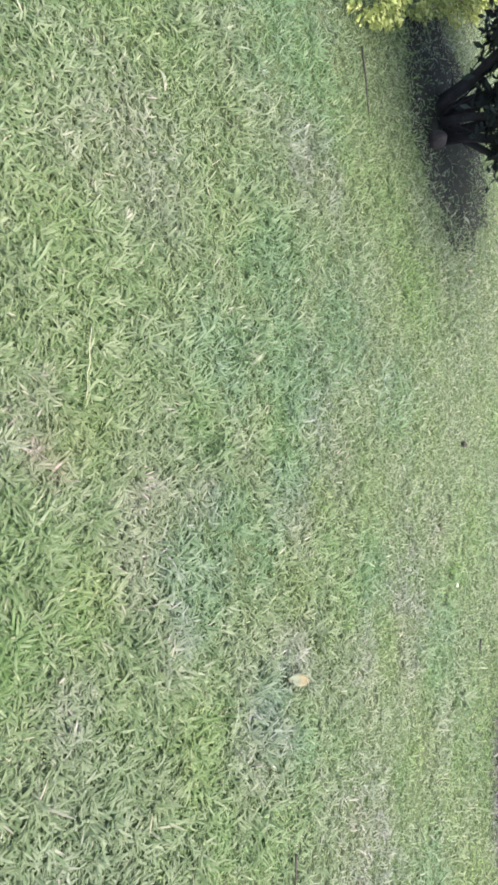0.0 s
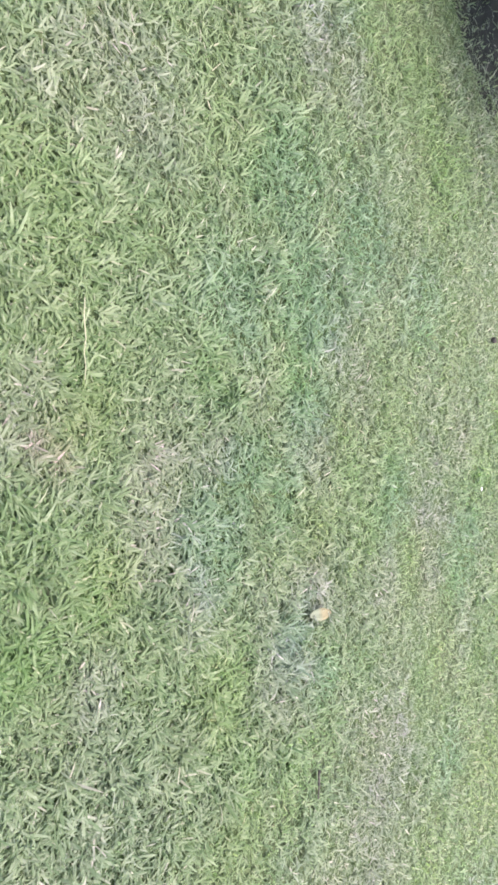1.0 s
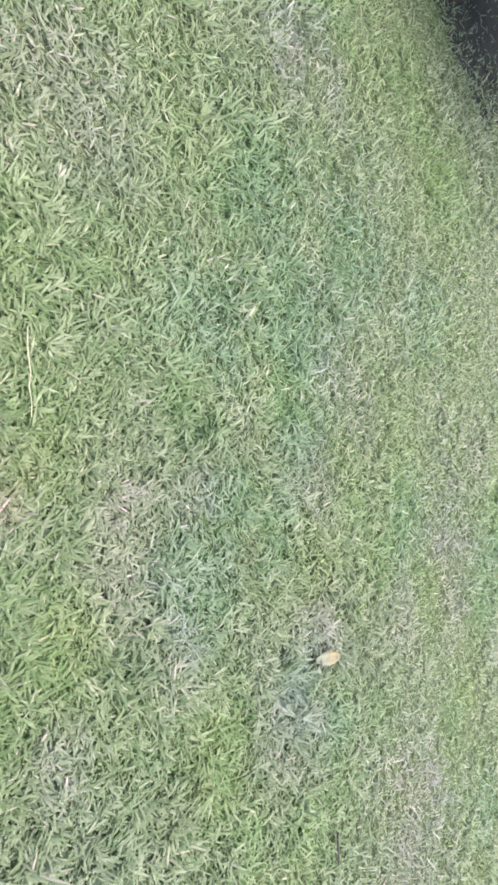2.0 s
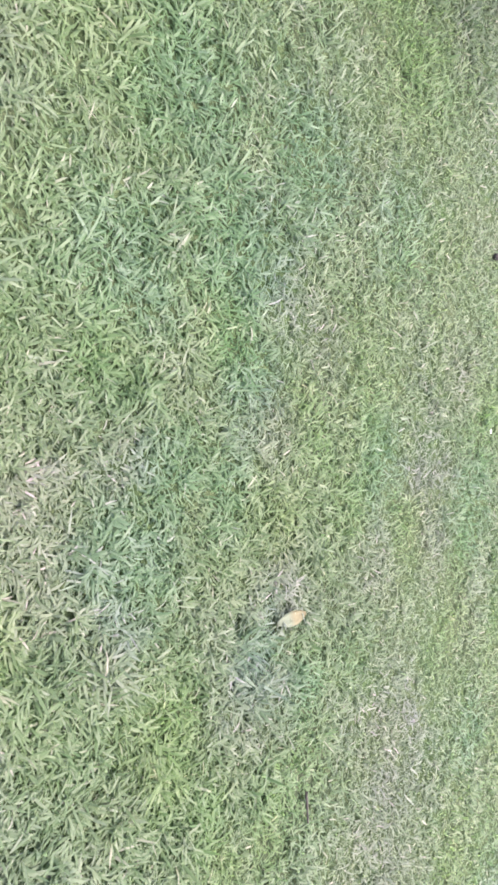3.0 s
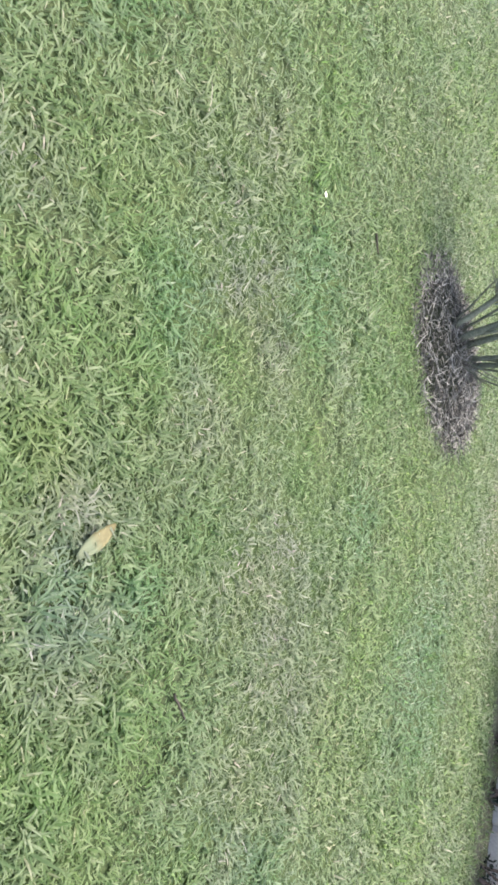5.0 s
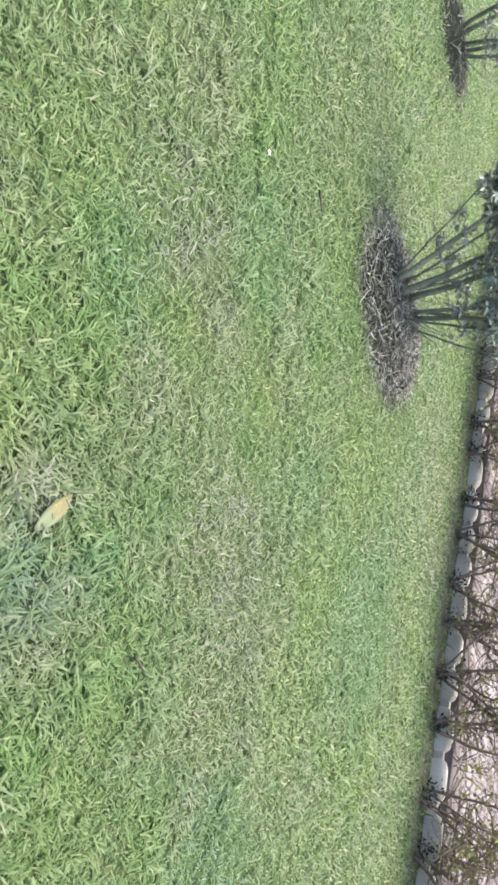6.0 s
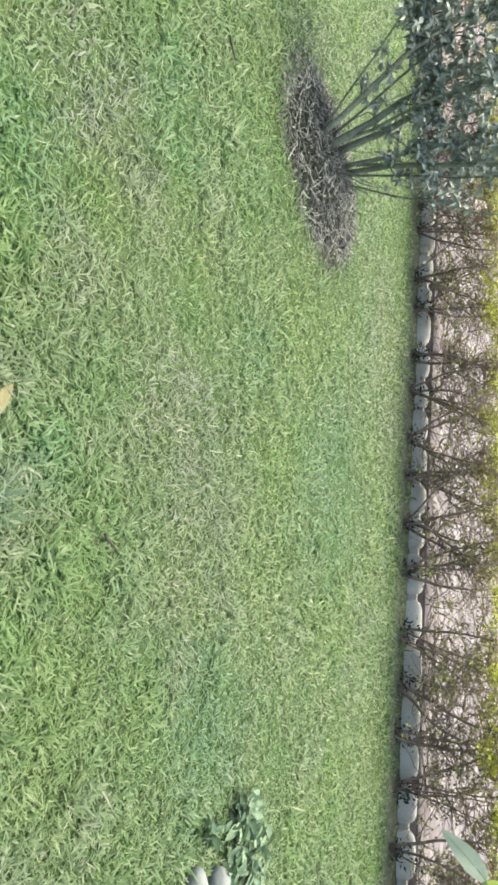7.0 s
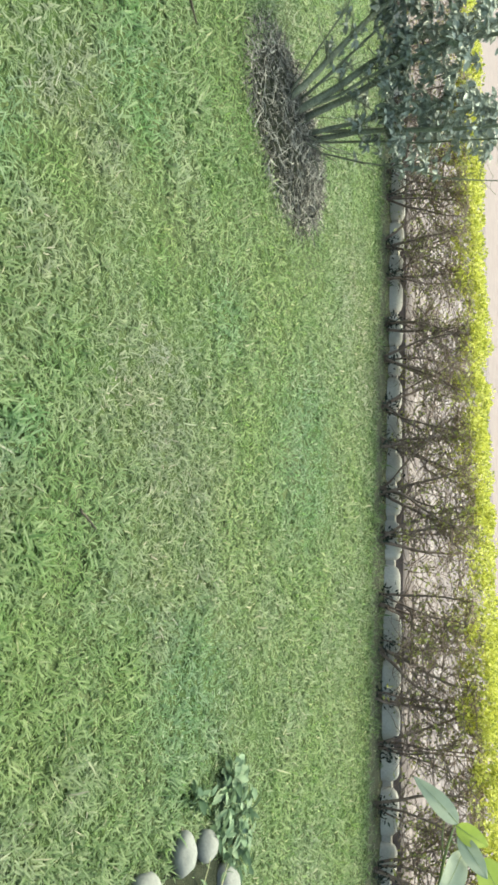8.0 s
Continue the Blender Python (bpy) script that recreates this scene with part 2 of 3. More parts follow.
    base, way = Vector(base), Vector(way).normalized()
    side = (Vector(side) - way * way.dot(Vector(side))).normalized()
    up = side.cross(way)
    mid = base + way * (length * 0.5)
    soup.add([base, mid + side * width / 2 + up * (fold * width / 2), base + way * length, mid - side * width / 2 + up * (fold * width / 2)], [(0, 1, 2), (0, 2, 3)])


def any_way(rng, low=-1.0, high=1.0):
    a, z = rng.uniform(0, 2 * math.pi), rng.uniform(low, high)
    r = math.sqrt(max(0.0, 1 - z * z))
    return Vector((r * math.cos(a), r * math.sin(a), z))


# ---- plan ----
FLOOR = -0.03
HEDGE_C, HEDGE_D, HEDGE_N = Vector((6.33, 3.967, 0)), Vector((0.1376, -0.9905, 0)), Vector((0.9905, 0.1376, 0))


def along(s, off, z=0.0):
    """A place by the hedge: s along it, off behind the lawn's edge."""
    return HEDGE_C + HEDGE_D * s + HEDGE_N * off + Vector((0, 0, z))


# the second, nearly flat, paints soil and shade over grass below the dark shrub
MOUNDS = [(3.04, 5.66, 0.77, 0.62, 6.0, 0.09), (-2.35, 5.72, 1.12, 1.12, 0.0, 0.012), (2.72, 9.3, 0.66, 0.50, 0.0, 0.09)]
BED = (3.15, 0.5, 0.70)

# ground: one sheet to the horizon
soup = Soup()
edges = [-900, -60, -12, -6, -3, 0, 3, 6, 9, 12, 20, 60, 900]
soup.add([(x, y, FLOOR) for y in edges for x in edges], [(j * 13 + i, j * 13 + i + 1, (j + 1) * 13 + i + 1, (j + 1) * 13 + i) for j in range(12) for i in range(12)])
tagged(part("ground", soup, TURF), "flat lawn soil with thatch under the grass", "ground", kind="structure")


def flat_strip(name, s0, s1, o0, o1, z0, z1, material, label, category):
    soup = Soup()
    c = [along(s, o, z) for z in (z0, z1) for s, o in ((s0, o0), (s1, o0), (s1, o1), (s0, o1))]
    soup.add(c, [(3, 2, 1, 0), (4, 5, 6, 7), (0, 1, 5, 4), (1, 2, 6, 5), (2, 3, 7, 6), (3, 0, 4, 7)])
    ob = tagged(part(name, soup, material), label, category, kind="structure")
    me = ob.data
    bm = bmesh.new()
    bm.from_mesh(me)
    bmesh.ops.recalc_face_normals(bm, faces=bm.faces)
    bm.to_mesh(me)
    bm.free()
    return ob


# soil under the hedge, uneven
soup = Soup()
rng = random.Random(5)
NS, NO = 120, 7
soup.add([along(-10.4 + 17 * i / NS, -0.14 + 0.56 * j / (NO - 1) + (rng.uniform(-0.03, 0.03) if j == 0 else 0), (FLOOR - 0.006 if j in (0,) else -0.012) + rng.uniform(-0.006, 0.012)) for j in range(NO) for i in range(NS + 1)],
         [(j * (NS + 1) + i, j * (NS + 1) + i + 1, (j + 1) * (NS + 1) + i + 1, (j + 1) * (NS + 1) + i) for j in range(NO - 1) for i in range(NS)])
tagged(part("hedge_soil", soup, HEDGE_SOIL, smooth=True), "dark bare soil strip beneath the hedge", "soil", kind="structure")

KERB_OFF, KERB_TOP = 0.33, 0.145
pavement = flat_strip("pavement", -60, 40, KERB_OFF + 0.15, 60.0, -0.10, KERB_TOP - 0.02, PAVING, "pale pink paving beyond the hedge", "paving")
kerb = flat_strip("kerb", -26, 18, KERB_OFF + 0.06, KERB_OFF + 0.146, -0.10, KERB_TOP - 0.07, KERB, "row of rounded grey concrete kerb stones behind the hedge", "kerb")

# ---- lawn ----


def inside_mound(x, y, bare, thin):
    """True where no blade grows: bare for the heaped mounds, thin for the shaded soil under the dark shrub."""
    hit = np.zeros(len(x), bool)
    for (cx, cy, rx, ry, turn, _), sparse in zip(MOUNDS, (1.0, 0.0, 1.0)):
        grow = sparse * bare + (1 - sparse) * thin
        c, s = math.cos(radians(turn)), math.sin(radians(turn))
        u, v = (x - cx) * c + (y - cy) * s, -(x - cx) * s + (y - cy) * c
        hit |= (u / (rx * grow)) ** 2 + (v / (ry * grow)) ** 2 < 1
    return hit


# patches of the lawn: x, y, radius
BLUE_GREEN = [(-1.96, 3.18, 0.40), (-0.80, 2.70, 0.24), (-0.54, 3.33, 0.26), (-0.30, 2.70, 0.26), (-0.32, 2.21, 0.18), (-0.14, 3.96, 0.26), (0.15, 2.62, 0.16), (0.27, 2.14, 0.15), (0.44, 2.36, 0.14),
              (0.48, 1.90, 0.18), (0.74, 3.40, 0.20), (1.04, 2.32, 0.12), (1.31, 2.50, 0.10), (1.41, 4.26, 0.28), (2.59, 3.76, 0.20), (2.80, 1.82, 0.34), (4.04, 3.60, 0.55)]
DEEP_GREEN = [(-0.78, 4.46, 0.35), (-0.04, 2.05, 0.15), (-0.02, 2.57, 0.13), (0.84, 3.08, 0.20), (0.81, 5.34, 0.40), (1.08, 4.60, 0.24), (1.28, 2.58, 0.14), (1.57, 2.33, 0.26), (1.88, 3.52, 0.16),
              (1.10, 3.46, 0.12), (2.15, 4.85, 0.40), (0.53, 2.92, 0.09), (1.57, 4.04, 0.16), (1.94, 2.47, 0.14), (1.36, 1.90, 0.09), (1.43, 2.83, 0.12), (2.27, 4.45, 0.20), (0.51, 1.08, 0.09)]
YELLOW_GREEN = [(0.98, 1.83, 0.15), (1.15, 3.50, 0.16), (1.72, 1.62, 0.26), (1.89, 3.72, 0.10), (2.20, 1.76, 0.16), (2.98, 2.64, 0.18), (4.10, 2.70, 0.28), (4.60, 2.73, 0.28), (4.79, 1.71, 0.30),
                (3.30, 4.40, 0.40), (0.28, 2.89, 0.09), (1.68, 2.09, 0.11), (2.88, 2.76, 0.18), (0.71, 2.59, 0.09), (1.59, 1.86, 0.11), (3.09, 3.27, 0.20), (0.41, 1.41, 0.11), (-0.06, 1.46, 0.09),
                (1.11, 1.83, 0.12)]
DRY = [(-1.39, 3.18, 0.22), (-1.05, 1.78, 0.26), (-0.07, 2.96, 0.16), (-0.05, 1.28, 0.14), (0.10, 3.08, 0.14), (0.17, 1.99, 0.12), (0.33, 2.65, 0.14), (0.40, 1.66, 0.16), (0.91, 2.53, 0.15),
       (1.05, 3.75, 0.28), (1.12, 3.12, 0.18), (1.21, 2.18, 0.20), (2.28, 2.88, 0.42), (5.18, 5.42, 0.60), (1.75, 2.85, 0.16), (0.73, 4.38, 0.15), (1.08, 4.00, 0.15), (1.39, 3.78, 0.15),
       (2.02, 3.11, 0.15), (2.62, 2.36, 0.15), (2.29, 2.29, 0.15), (1.09, 3.27, 0.12), (2.48, 2.05, 0.15), (0.59, 1.77, 0.12), (0.20, 1.70, 0.11), (2.02, 2.55, 0.16), (0.69, 1.31, 0.09)]
WITHERED = [(-0.03, 1.27, 0.035), (0.02, 1.33, 0.03)]


def soft_noise(x, y, scale, seed):
    """Smooth noise between -1 and 1 over arrays."""
    table = np.random.default_rng(seed).uniform(-1, 1, 65536)
    u, v = x * scale + 1000.0, y * scale + 1000.0
    i, j = np.floor(u).astype(np.int64), np.floor(v).astype(np.int64)
    fu, fv = u - i, v - j
    fu, fv = fu * fu * (3 - 2 * fu), fv * fv * (3 - 2 * fv)

    def corner(a, b):
        return table[(a * 7919 + b * 104729) & 65535]

    return (corner(i, j) * (1 - fu) + corner(i + 1, j) * fu) * (1 - fv) + (corner(i, j + 1) * (1 - fu) + corner(i + 1, j + 1) * fu) * fv


def patch_share(x, y, spots, ragged):
    share = np.zeros(len(x))
    for cx, cy, size in spots:
        d2 = ((x - cx) ** 2 + (y - cy) ** 2) / (size * (1 + 0.35 * ragged)) ** 2
        share = np.maximum(share, np.exp(-0.5 * d2**1.6))
    return share


def lawn_tint(x, y, g, tuft, fine):
    """The colour of each blade: its own part, paler on raised tufts as if sunlit, the patch that it grows in, and broad
    mottling.
    """
    n = len(x)
    # higher tufts are tinted lighter, as though they caught more sun
    own = np.clip(0.5 + (0.17 if fine else 0.225) * g.standard_normal(n) + 0.10 * tuft, 0, 1)
    stops = np.array([(0.116, 0.182, 0.070), (0.147, 0.217, 0.088), (0.172, 0.241, 0.106), (0.203, 0.266, 0.132), (0.262, 0.312, 0.186)])
    colour = np.stack([np.interp(own, (0, 0.3, 0.5, 0.7, 1), stops[:, k]) for k in range(3)], -1)
    straw = g.random(n) < (0.022 if fine else 0.038)
    colour[straw] = (0.36, 0.36, 0.25)
    ragged = soft_noise(x, y, 9.0, 41) + 0.6 * soft_noise(x, y, 21.0, 42)
    mottle = 0.6 * soft_noise(x, y, 1.6, 43) + 0.4 * soft_noise(x, y, 4.1, 44)
    warm = 0.6 * soft_noise(x, y, 2.1, 45) + 0.4 * soft_noise(x, y, 5.3, 46)
    tint = np.ones((n, 3))
    tint *= 1 + mottle[:, None] * np.array((0.12, 0.03, 0.20))
    tint *= 1 + (0.6 * soft_noise(x, y, 9.0, 47) + 0.4 * soft_noise(x, y, 17.0, 48))[:, None] * np.array((0.10, 0.03, 0.12))
    tint *= 1 + warm[:, None] * np.array((0.02, 0.03, -0.14))
    for spots, mul in ((DRY, (1.16, 1.01, 1.34)), (BLUE_GREEN, (0.80, 0.96, 0.98)), (YELLOW_GREEN, (0.97, 1.02, 0.79)), (DEEP_GREEN, (0.83, 0.96, 0.72)), (WITHERED, (1.2, 0.96, 1.2))):
        share = patch_share(x, y, spots, ragged)[:, None]
        tint *= 1 + share * (np.array(mul) - 1)
    return colour * tint


def lawn_spots(g, count, near, far, arc):
    """Places of blades between two distances from the walk, thinned out with the distance."""
    walk_line = ((0.0, 0.0), (-0.3, 0.55), (-0.3, 1.1), (-0.25, 1.7))
    n = count * 8
    r = 0.3 + (far + 1.7) * g.random(n) ** 1.25
    a = np.radians(g.uniform(*arc, n))
    x, y = 0.05 + r * np.cos(a), 0.35 + r * np.sin(a)
    d = np.min([np.hypot(x - px, y - py) for px, py in walk_line], 0)
    off = (x - HEDGE_C.x) * HEDGE_N.x + (y - HEDGE_C.y) * HEDGE_N.y
    keep = (d > near) & (d < far) & (off < 0.27 + 0.05 * g.standard_normal(n)) & ~inside_mound(x, y, 0.52 + 0.4 * g.random(n), 1.12 * g.random(n) ** 0.6)
    keep &= (np.hypot(x - BED[0], y - BED[1]) > BED[2] * (0.98 + 0.08 * g.standard_normal(n))) | (g.random(n) < 0.05)
    return x[keep][:count], y[keep][:count], d[keep][:count]


def blades_mesh(name, count, seed, near, far, fine, arc=(-14, 146)):
    """Grass blades in one mesh; the fine ones bend in three steps, the others in two."""
    g = np.random.default_rng(seed)
    x, y, d = lawn_spots(g, count, near, far, arc)
    n = len(x)
    lush = soft_noise(x, y, 1.1, 51) + 0.5 * soft_noise(x, y, 3.7, 52)
    # tufts share a lean, which swirls over the lawn
    cell = 0.04
    kx, ky = np.floor(x / cell + 0.4 * soft_noise(x, y, 30, 53)).astype(int), np.floor(y / cell + 0.4 * soft_noise(x, y, 30, 54)).astype(int)
    h = (kx * 73856093 ^ ky * 19349663) % 100003
    tuft_az = g.uniform(0, 2 * np.pi, 100003)[h]
    tuft_up = g.normal(0, 1, 100003)[h]
    az = tuft_az + g.normal(0, 1.15, n)
    grow = np.clip(d / 2.6, 1.0, 3.0)
    length = np.clip(g.normal(0.037, 0.011, n) + 0.004 * tuft_up, 0.014, 0.085) * (1 + 0.25 * lush) * grow**0.15
    width = g.uniform(0.0040, 0.0080, n) * (1 + 0.12 * lush) * grow**0.52
    # here and there a coarser tuft
    wx, wy = np.floor(x / 0.11 + 0.5 * soft_noise(x, y, 12, 55)).astype(int), np.floor(y / 0.11 + 0.5 * soft_noise(x, y, 12, 56)).astype(int)
    coarse = g.random(100003)[(wx * 83492791 ^ wy * 2971215073) % 100003] < 0.07
    length = np.where(coarse, length * 1.65, length)
    width = np.where(coarse, width * 1.2, width)
    tilt = np.radians(np.clip(g.normal(51, 15, n) + 5 * tuft_up, 10, 88))
    bend = np.radians(g.uniform(5, 50, n))
    base_z = FLOOR + g.uniform(-0.004, 0.016, n) + 0.004 * tuft_up
    steps = ((0.0, 0.75), (0.38, 1.0), (0.72, 0.8), (1.0, 0.0)) if fine else ((0.0, 0.85), (0.55, 1.0), (1.0, 0.0))
    rows = 2 * len(steps) - 1
    px, pz = np.zeros(n), np.zeros(n)
    twist = g.normal(0, 0.5, n)
    verts = np.zeros((n, rows, 3))
    prev, col = 0.0, 0
    for t, w in steps:
        th = np.minimum(tilt + bend * t, np.radians(100))
        px = px + (t - prev) * length * np.sin(th)
        pz = pz + (t - prev) * length * np.cos(th)
        prev = t
        turn = az + 0.35 * twist * t
        cx, cy = x + px * np.cos(turn), y + px * np.sin(turn)
        cz = np.maximum(base_z + pz, FLOOR + 0.004)
        sx, sy = -np.sin(az), np.cos(az)
        roll = np.sin(twist) * 0.6
        if w == 0:
            verts[:, rows - 1] = np.stack([cx, cy, cz], -1)
        else:
            hw = width * w / 2
            verts[:, col] = np.stack([cx + sx * hw, cy + sy * hw, cz + roll * hw], -1)
            verts[:, col + 1] = np.stack([cx - sx * hw, cy - sy * hw, cz - roll * hw], -1)
            col += 2
    quads = len(steps) - 2
    at = (np.arange(n) * rows)[:, None]
    loops = np.concatenate([at + np.array([2 * k, 2 * k + 1, 2 * k + 3, 2 * k + 2]) for k in range(quads)] + [at + np.array([rows - 3, rows - 2, rows - 1])], 1).ravel()
    each = 4 * quads + 3
    starts = ((np.arange(n) * each)[:, None] + np.arange(quads + 1) * 4).ravel()
    totals = np.tile([4] * quads + [3], n)
    me = bpy.data.meshes.new(name)
    me.vertices.add(n * rows)
    me.vertices.foreach_set("co", verts.ravel())
    me.loops.add(len(loops))
    me.loops.foreach_set("vertex_index", loops)
    me.polygons.add(len(starts))
    me.polygons.foreach_set("loop_start", starts)
    me.polygons.foreach_set("loop_total", totals)
    me.polygons.foreach_set("use_smooth", np.ones(len(starts), bool))
    me.update(calc_edges=True)
    colour = np.concatenate([np.repeat(lawn_tint(x, y, g, tuft_up, fine), quads + 1, 0), np.ones((len(starts), 1))], 1)
    me.attributes.new("tint", "FLOAT_COLOR", "FACE").data.foreach_set("color", colour.ravel())
    return me


lawn = tagged(part("lawn_grass", blades_mesh("lawn_grass", 235000, 11, -1.0, 3.3, True), GRASS), "short patchy green lawn grass with dry straw-coloured blades", "grass", kind="stuff")
tagged(part("far_blades", blades_mesh("far_blades", 335000, 12, 3.3, 15.0, False), GRASS, lawn), kind="stuff")
tagged(part("near_blades", blades_mesh("near_blades", 90000, 13, -1.0, 6.5, False, (146, 346)), GRASS, lawn), kind="stuff")

# ---- mounds of mulch ----


def mulch_mound(cx, cy, rx, ry, turn, high, seed, straws):
    rng = random.Random(seed)
    thing = new("mulch_mound")
    thing.matrix_world = pose(cx, cy, FLOOR, 0, 0, turn)
    soup = Soup()
    rings, spokes = 9, 40
    pts = [(0, 0, high)]
    for i in range(1, rings + 1):
        t = i / rings
        for k in range(spokes):
            a = 2 * math.pi * k / spokes
            wob = 1 + 0.10 * noise.noise((math.cos(a) * 1.7, math.sin(a) * 1.7, seed)) * 2 * t
            z = high * (1 - t**2.2) + (0.018 * noise.noise((rx * t * math.cos(a) * 9, ry * t * math.sin(a) * 9, seed + 4)) if i < rings else -0.008)
            pts.append((0.92 * rx * t * wob * math.cos(a), 0.92 * ry * t * wob * math.sin(a), z))
    faces = [(0, 1 + k, 1 + (k + 1) % spokes) for k in range(spokes)]
    for i in range(rings - 1):
        faces += [(1 + i * spokes + k, 1 + (i + 1) * spokes + k, 1 + (i + 1) * spokes + (k + 1) % spokes, 1 + i * spokes + (k + 1) % spokes) for k in range(spokes)]
    soup.add(pts, faces)
    part("soil", soup, DARK_SOIL_AND_SHADE, thing, "dark crumbly soil, its tone deepened for the shade under the shrubs", smooth=True)
    soup = Soup()
    for _ in range(straws):
        t, a = math.sqrt(rng.random()) * 1.08, rng.uniform(0, 2 * math.pi)
        x, y = rx * t * math.cos(a), ry * t * math.sin(a)
        if rng.random() < min(0.75, max(0.0, 0.25 - 1.1 * x / rx)) * (1 - 0.5 * t):
            continue
        z = high * max(0, 1 - t**2.2) + rng.uniform(0.0, 0.022)
        way = any_way(rng, -0.35, 0.35)
        way.z -= 0.12 * t
        line = wander((x, y, z), way, rng.uniform(0.05, 0.17), 4, 0.42, rng)
        line = [Vector((p.x, p.y, max(p.z, 0.006))) for p in line]
        if rng.random() < 0.4:
            tube(soup, line, rng.uniform(0.002, 0.0038), 0.0013, 3)
        else:
            side = any_way(rng, -0.5, 0.5) * rng.uniform(0.0025, 0.007)
            pts = [q for i, p in enumerate(line) for q in (p + side * (1 - 0.18 * i), p - side * (1 - 0.18 * i))]
            soup.add(pts, [(2 * i, 2 * i + 1, 2 * i + 3, 2 * i + 2) for i in range(len(line) - 1)])
    if straws:
        tagged(part("stalk_litter", soup, MULCH, thing, "dry brown-grey stalks and clippings"), kind="stuff")
    tagged(thing, "low mound of dark soil and dry brown clippings on the lawn", "mulch mound", group="mulch mounds")
    return thing


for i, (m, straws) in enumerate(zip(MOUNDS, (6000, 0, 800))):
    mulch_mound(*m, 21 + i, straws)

# ---- shrubs ----


def shrub(x, y, seed, stems, height, spread, leaves, low, label, single=0, thin=9.0, leaf_len=(0.034, 0.068), leaf_mat=None, bark=None, canopy=None, shoots=7, side=None):
    rng = random.Random(seed)
    thing = new("shrub")
    thing.matrix_world = pose(x, y, 0)
    tips = []
    for az_deg, lean, r, *place in stems:
        a = radians(az_deg)
        way = Vector((math.cos(a) * lean, math.sin(a) * lean, 1))
        at_x, at_y = place or (0.11 * math.cos(a), 0.11 * math.sin(a))
        foot = (at_x + rng.uniform(-0.05, 0.05), at_y + rng.uniform(-0.05, 0.05), -0.02)
        line = wander(foot, way, height * rng.uniform(0.85, 1.05), 9, 0.15, rng, 0.04)
        soup = Soup()
        tube(soup, line, r, r * 0.35, 8)
        spray = Soup()
        for i in range(2, 9):
            for _ in range(rng.randint(2, 4)):
                w = any_way(rng, 0.0, 0.9) + Vector((way.x, way.y, 0)) * 0.4
                tw = wander(line[i], w, rng.uniform(0.22, 0.55) * spread, 5, 0.22, rng, 0.02)
                tube(spray, tw, r * 0.28, 0.002, 4)
                tips += tw[1:]
                for p in tw[2:4]:
                    tw2 = wander(p, any_way(rng, -0.5, 0.7), rng.uniform(0.1, 0.28) * spread, 3, 0.25, rng)
                    tube(spray, tw2, r * 0.13, 0.0015, 3)
                    tips += tw2[1:]
        trunk = part("stem", soup, bark or BARK, thing, smooth=True)
        tagged(part("twig_spray", spray, bark or BARK, trunk, "fine forking side twigs", smooth=True), kind="stuff")
    for _ in range(shoots):
        a = rng.uniform(0, 2 * math.pi)
        line = wander((0.08 * math.cos(a), 0.08 * math.sin(a), 0), (math.cos(a) * rng.uniform(0.4, 1.0), math.sin(a) * rng.uniform(0.4, 1.0), 1), rng.uniform(0.4, 0.8), 7, 0.36, rng)
        soup = Soup()
        tube(soup, line, rng.uniform(0.004, 0.009), 0.002, 5)
        part("shoot", soup, bark or BARK, thing)
        tips += line[3:]
    tips = [p for p in tips if (p.z > low or (p.z > 0.2 and rng.random() < 0.1)) and (p.z < thin or rng.random() < 0.12)]
    if side:
        # one side is bare above the stems
        a, limit = side
        tips = [p for p in tips if p.x * math.cos(radians(a)) + p.y * math.sin(radians(a)) < limit + rng.uniform(-0.08, 0.08)]
    if canopy:
        wide, mid, tall = canopy
        for _ in range(6000):
            w = any_way(rng, -1.0, 1.0)
            k = 0.78 + 0.42 * noise.noise(w * 2.6 + Vector((seed, 0, 0))) - abs(rng.gauss(0, 0.12))
            tips.append(Vector((w.x * wide * k, w.y * wide * k, mid + w.z * tall * k)))
    soup = Soup()
    for _ in range(leaves):
        p = rng.choice(tips)
        n = rng.uniform(*leaf_len)
        if canopy:
            small_leaf(soup, p, any_way(rng, -0.9, 0.5), any_way(rng), n, n * rng.uniform(0.36, 0.5))
        else:
            leaf(soup, p, any_way(rng, -0.9, 0.35), any_way(rng), n, n * rng.uniform(0.36, 0.5), 0.3, rng.uniform(0.1, 0.4))
    tagged(part("foliage", soup, leaf_mat or SHRUB_LEAF, thing, "dark grey-green glossy leaves", smooth=True), kind="stuff")
    if single:
        kinds = []
        for k in range(4):
            s = Soup()
            leaf(s, (0, 0, 0), (1, 0, 0), (0, 1, 0), 0.08, 0.036, 0.2 + 0.1 * k, 0.12 + 0.1 * k)
            me = s.mesh("leaf", True)
            me.materials.append(SHRUB_LEAF_ONE)
            kinds.append(me)
        outer = [p for p in tips if p.z < 1.4]
        for _ in range(single):
            p = rng.choice(outer)
            ob = part("leaf", rng.choice(kinds), SHRUB_LEAF_ONE, thing)
            s = rng.uniform(0.6, 1.15)
            ob.matrix_local = pose(*p, rng.uniform(-40, 40), rng.uniform(-20, 95), rng.uniform(0, 360)) @ Matrix.Scale(s, 4)
    return tagged(thing, label, "shrub", group="lawn shrubs")


shrub(3.1, 5.8, 31, [(114, 0.62, 0.024, -0.24, -0.08), (118, 0.70, 0.012, -0.20, -0.04), (120, 0.44, 0.029, -0.12, -0.03), (150, 0.38, 0.014, -0.08, 0.05), (108, 0.20, 0.028, 0.03, 0.02), (60, 0.10, 0.018, 0.10, 0.06),
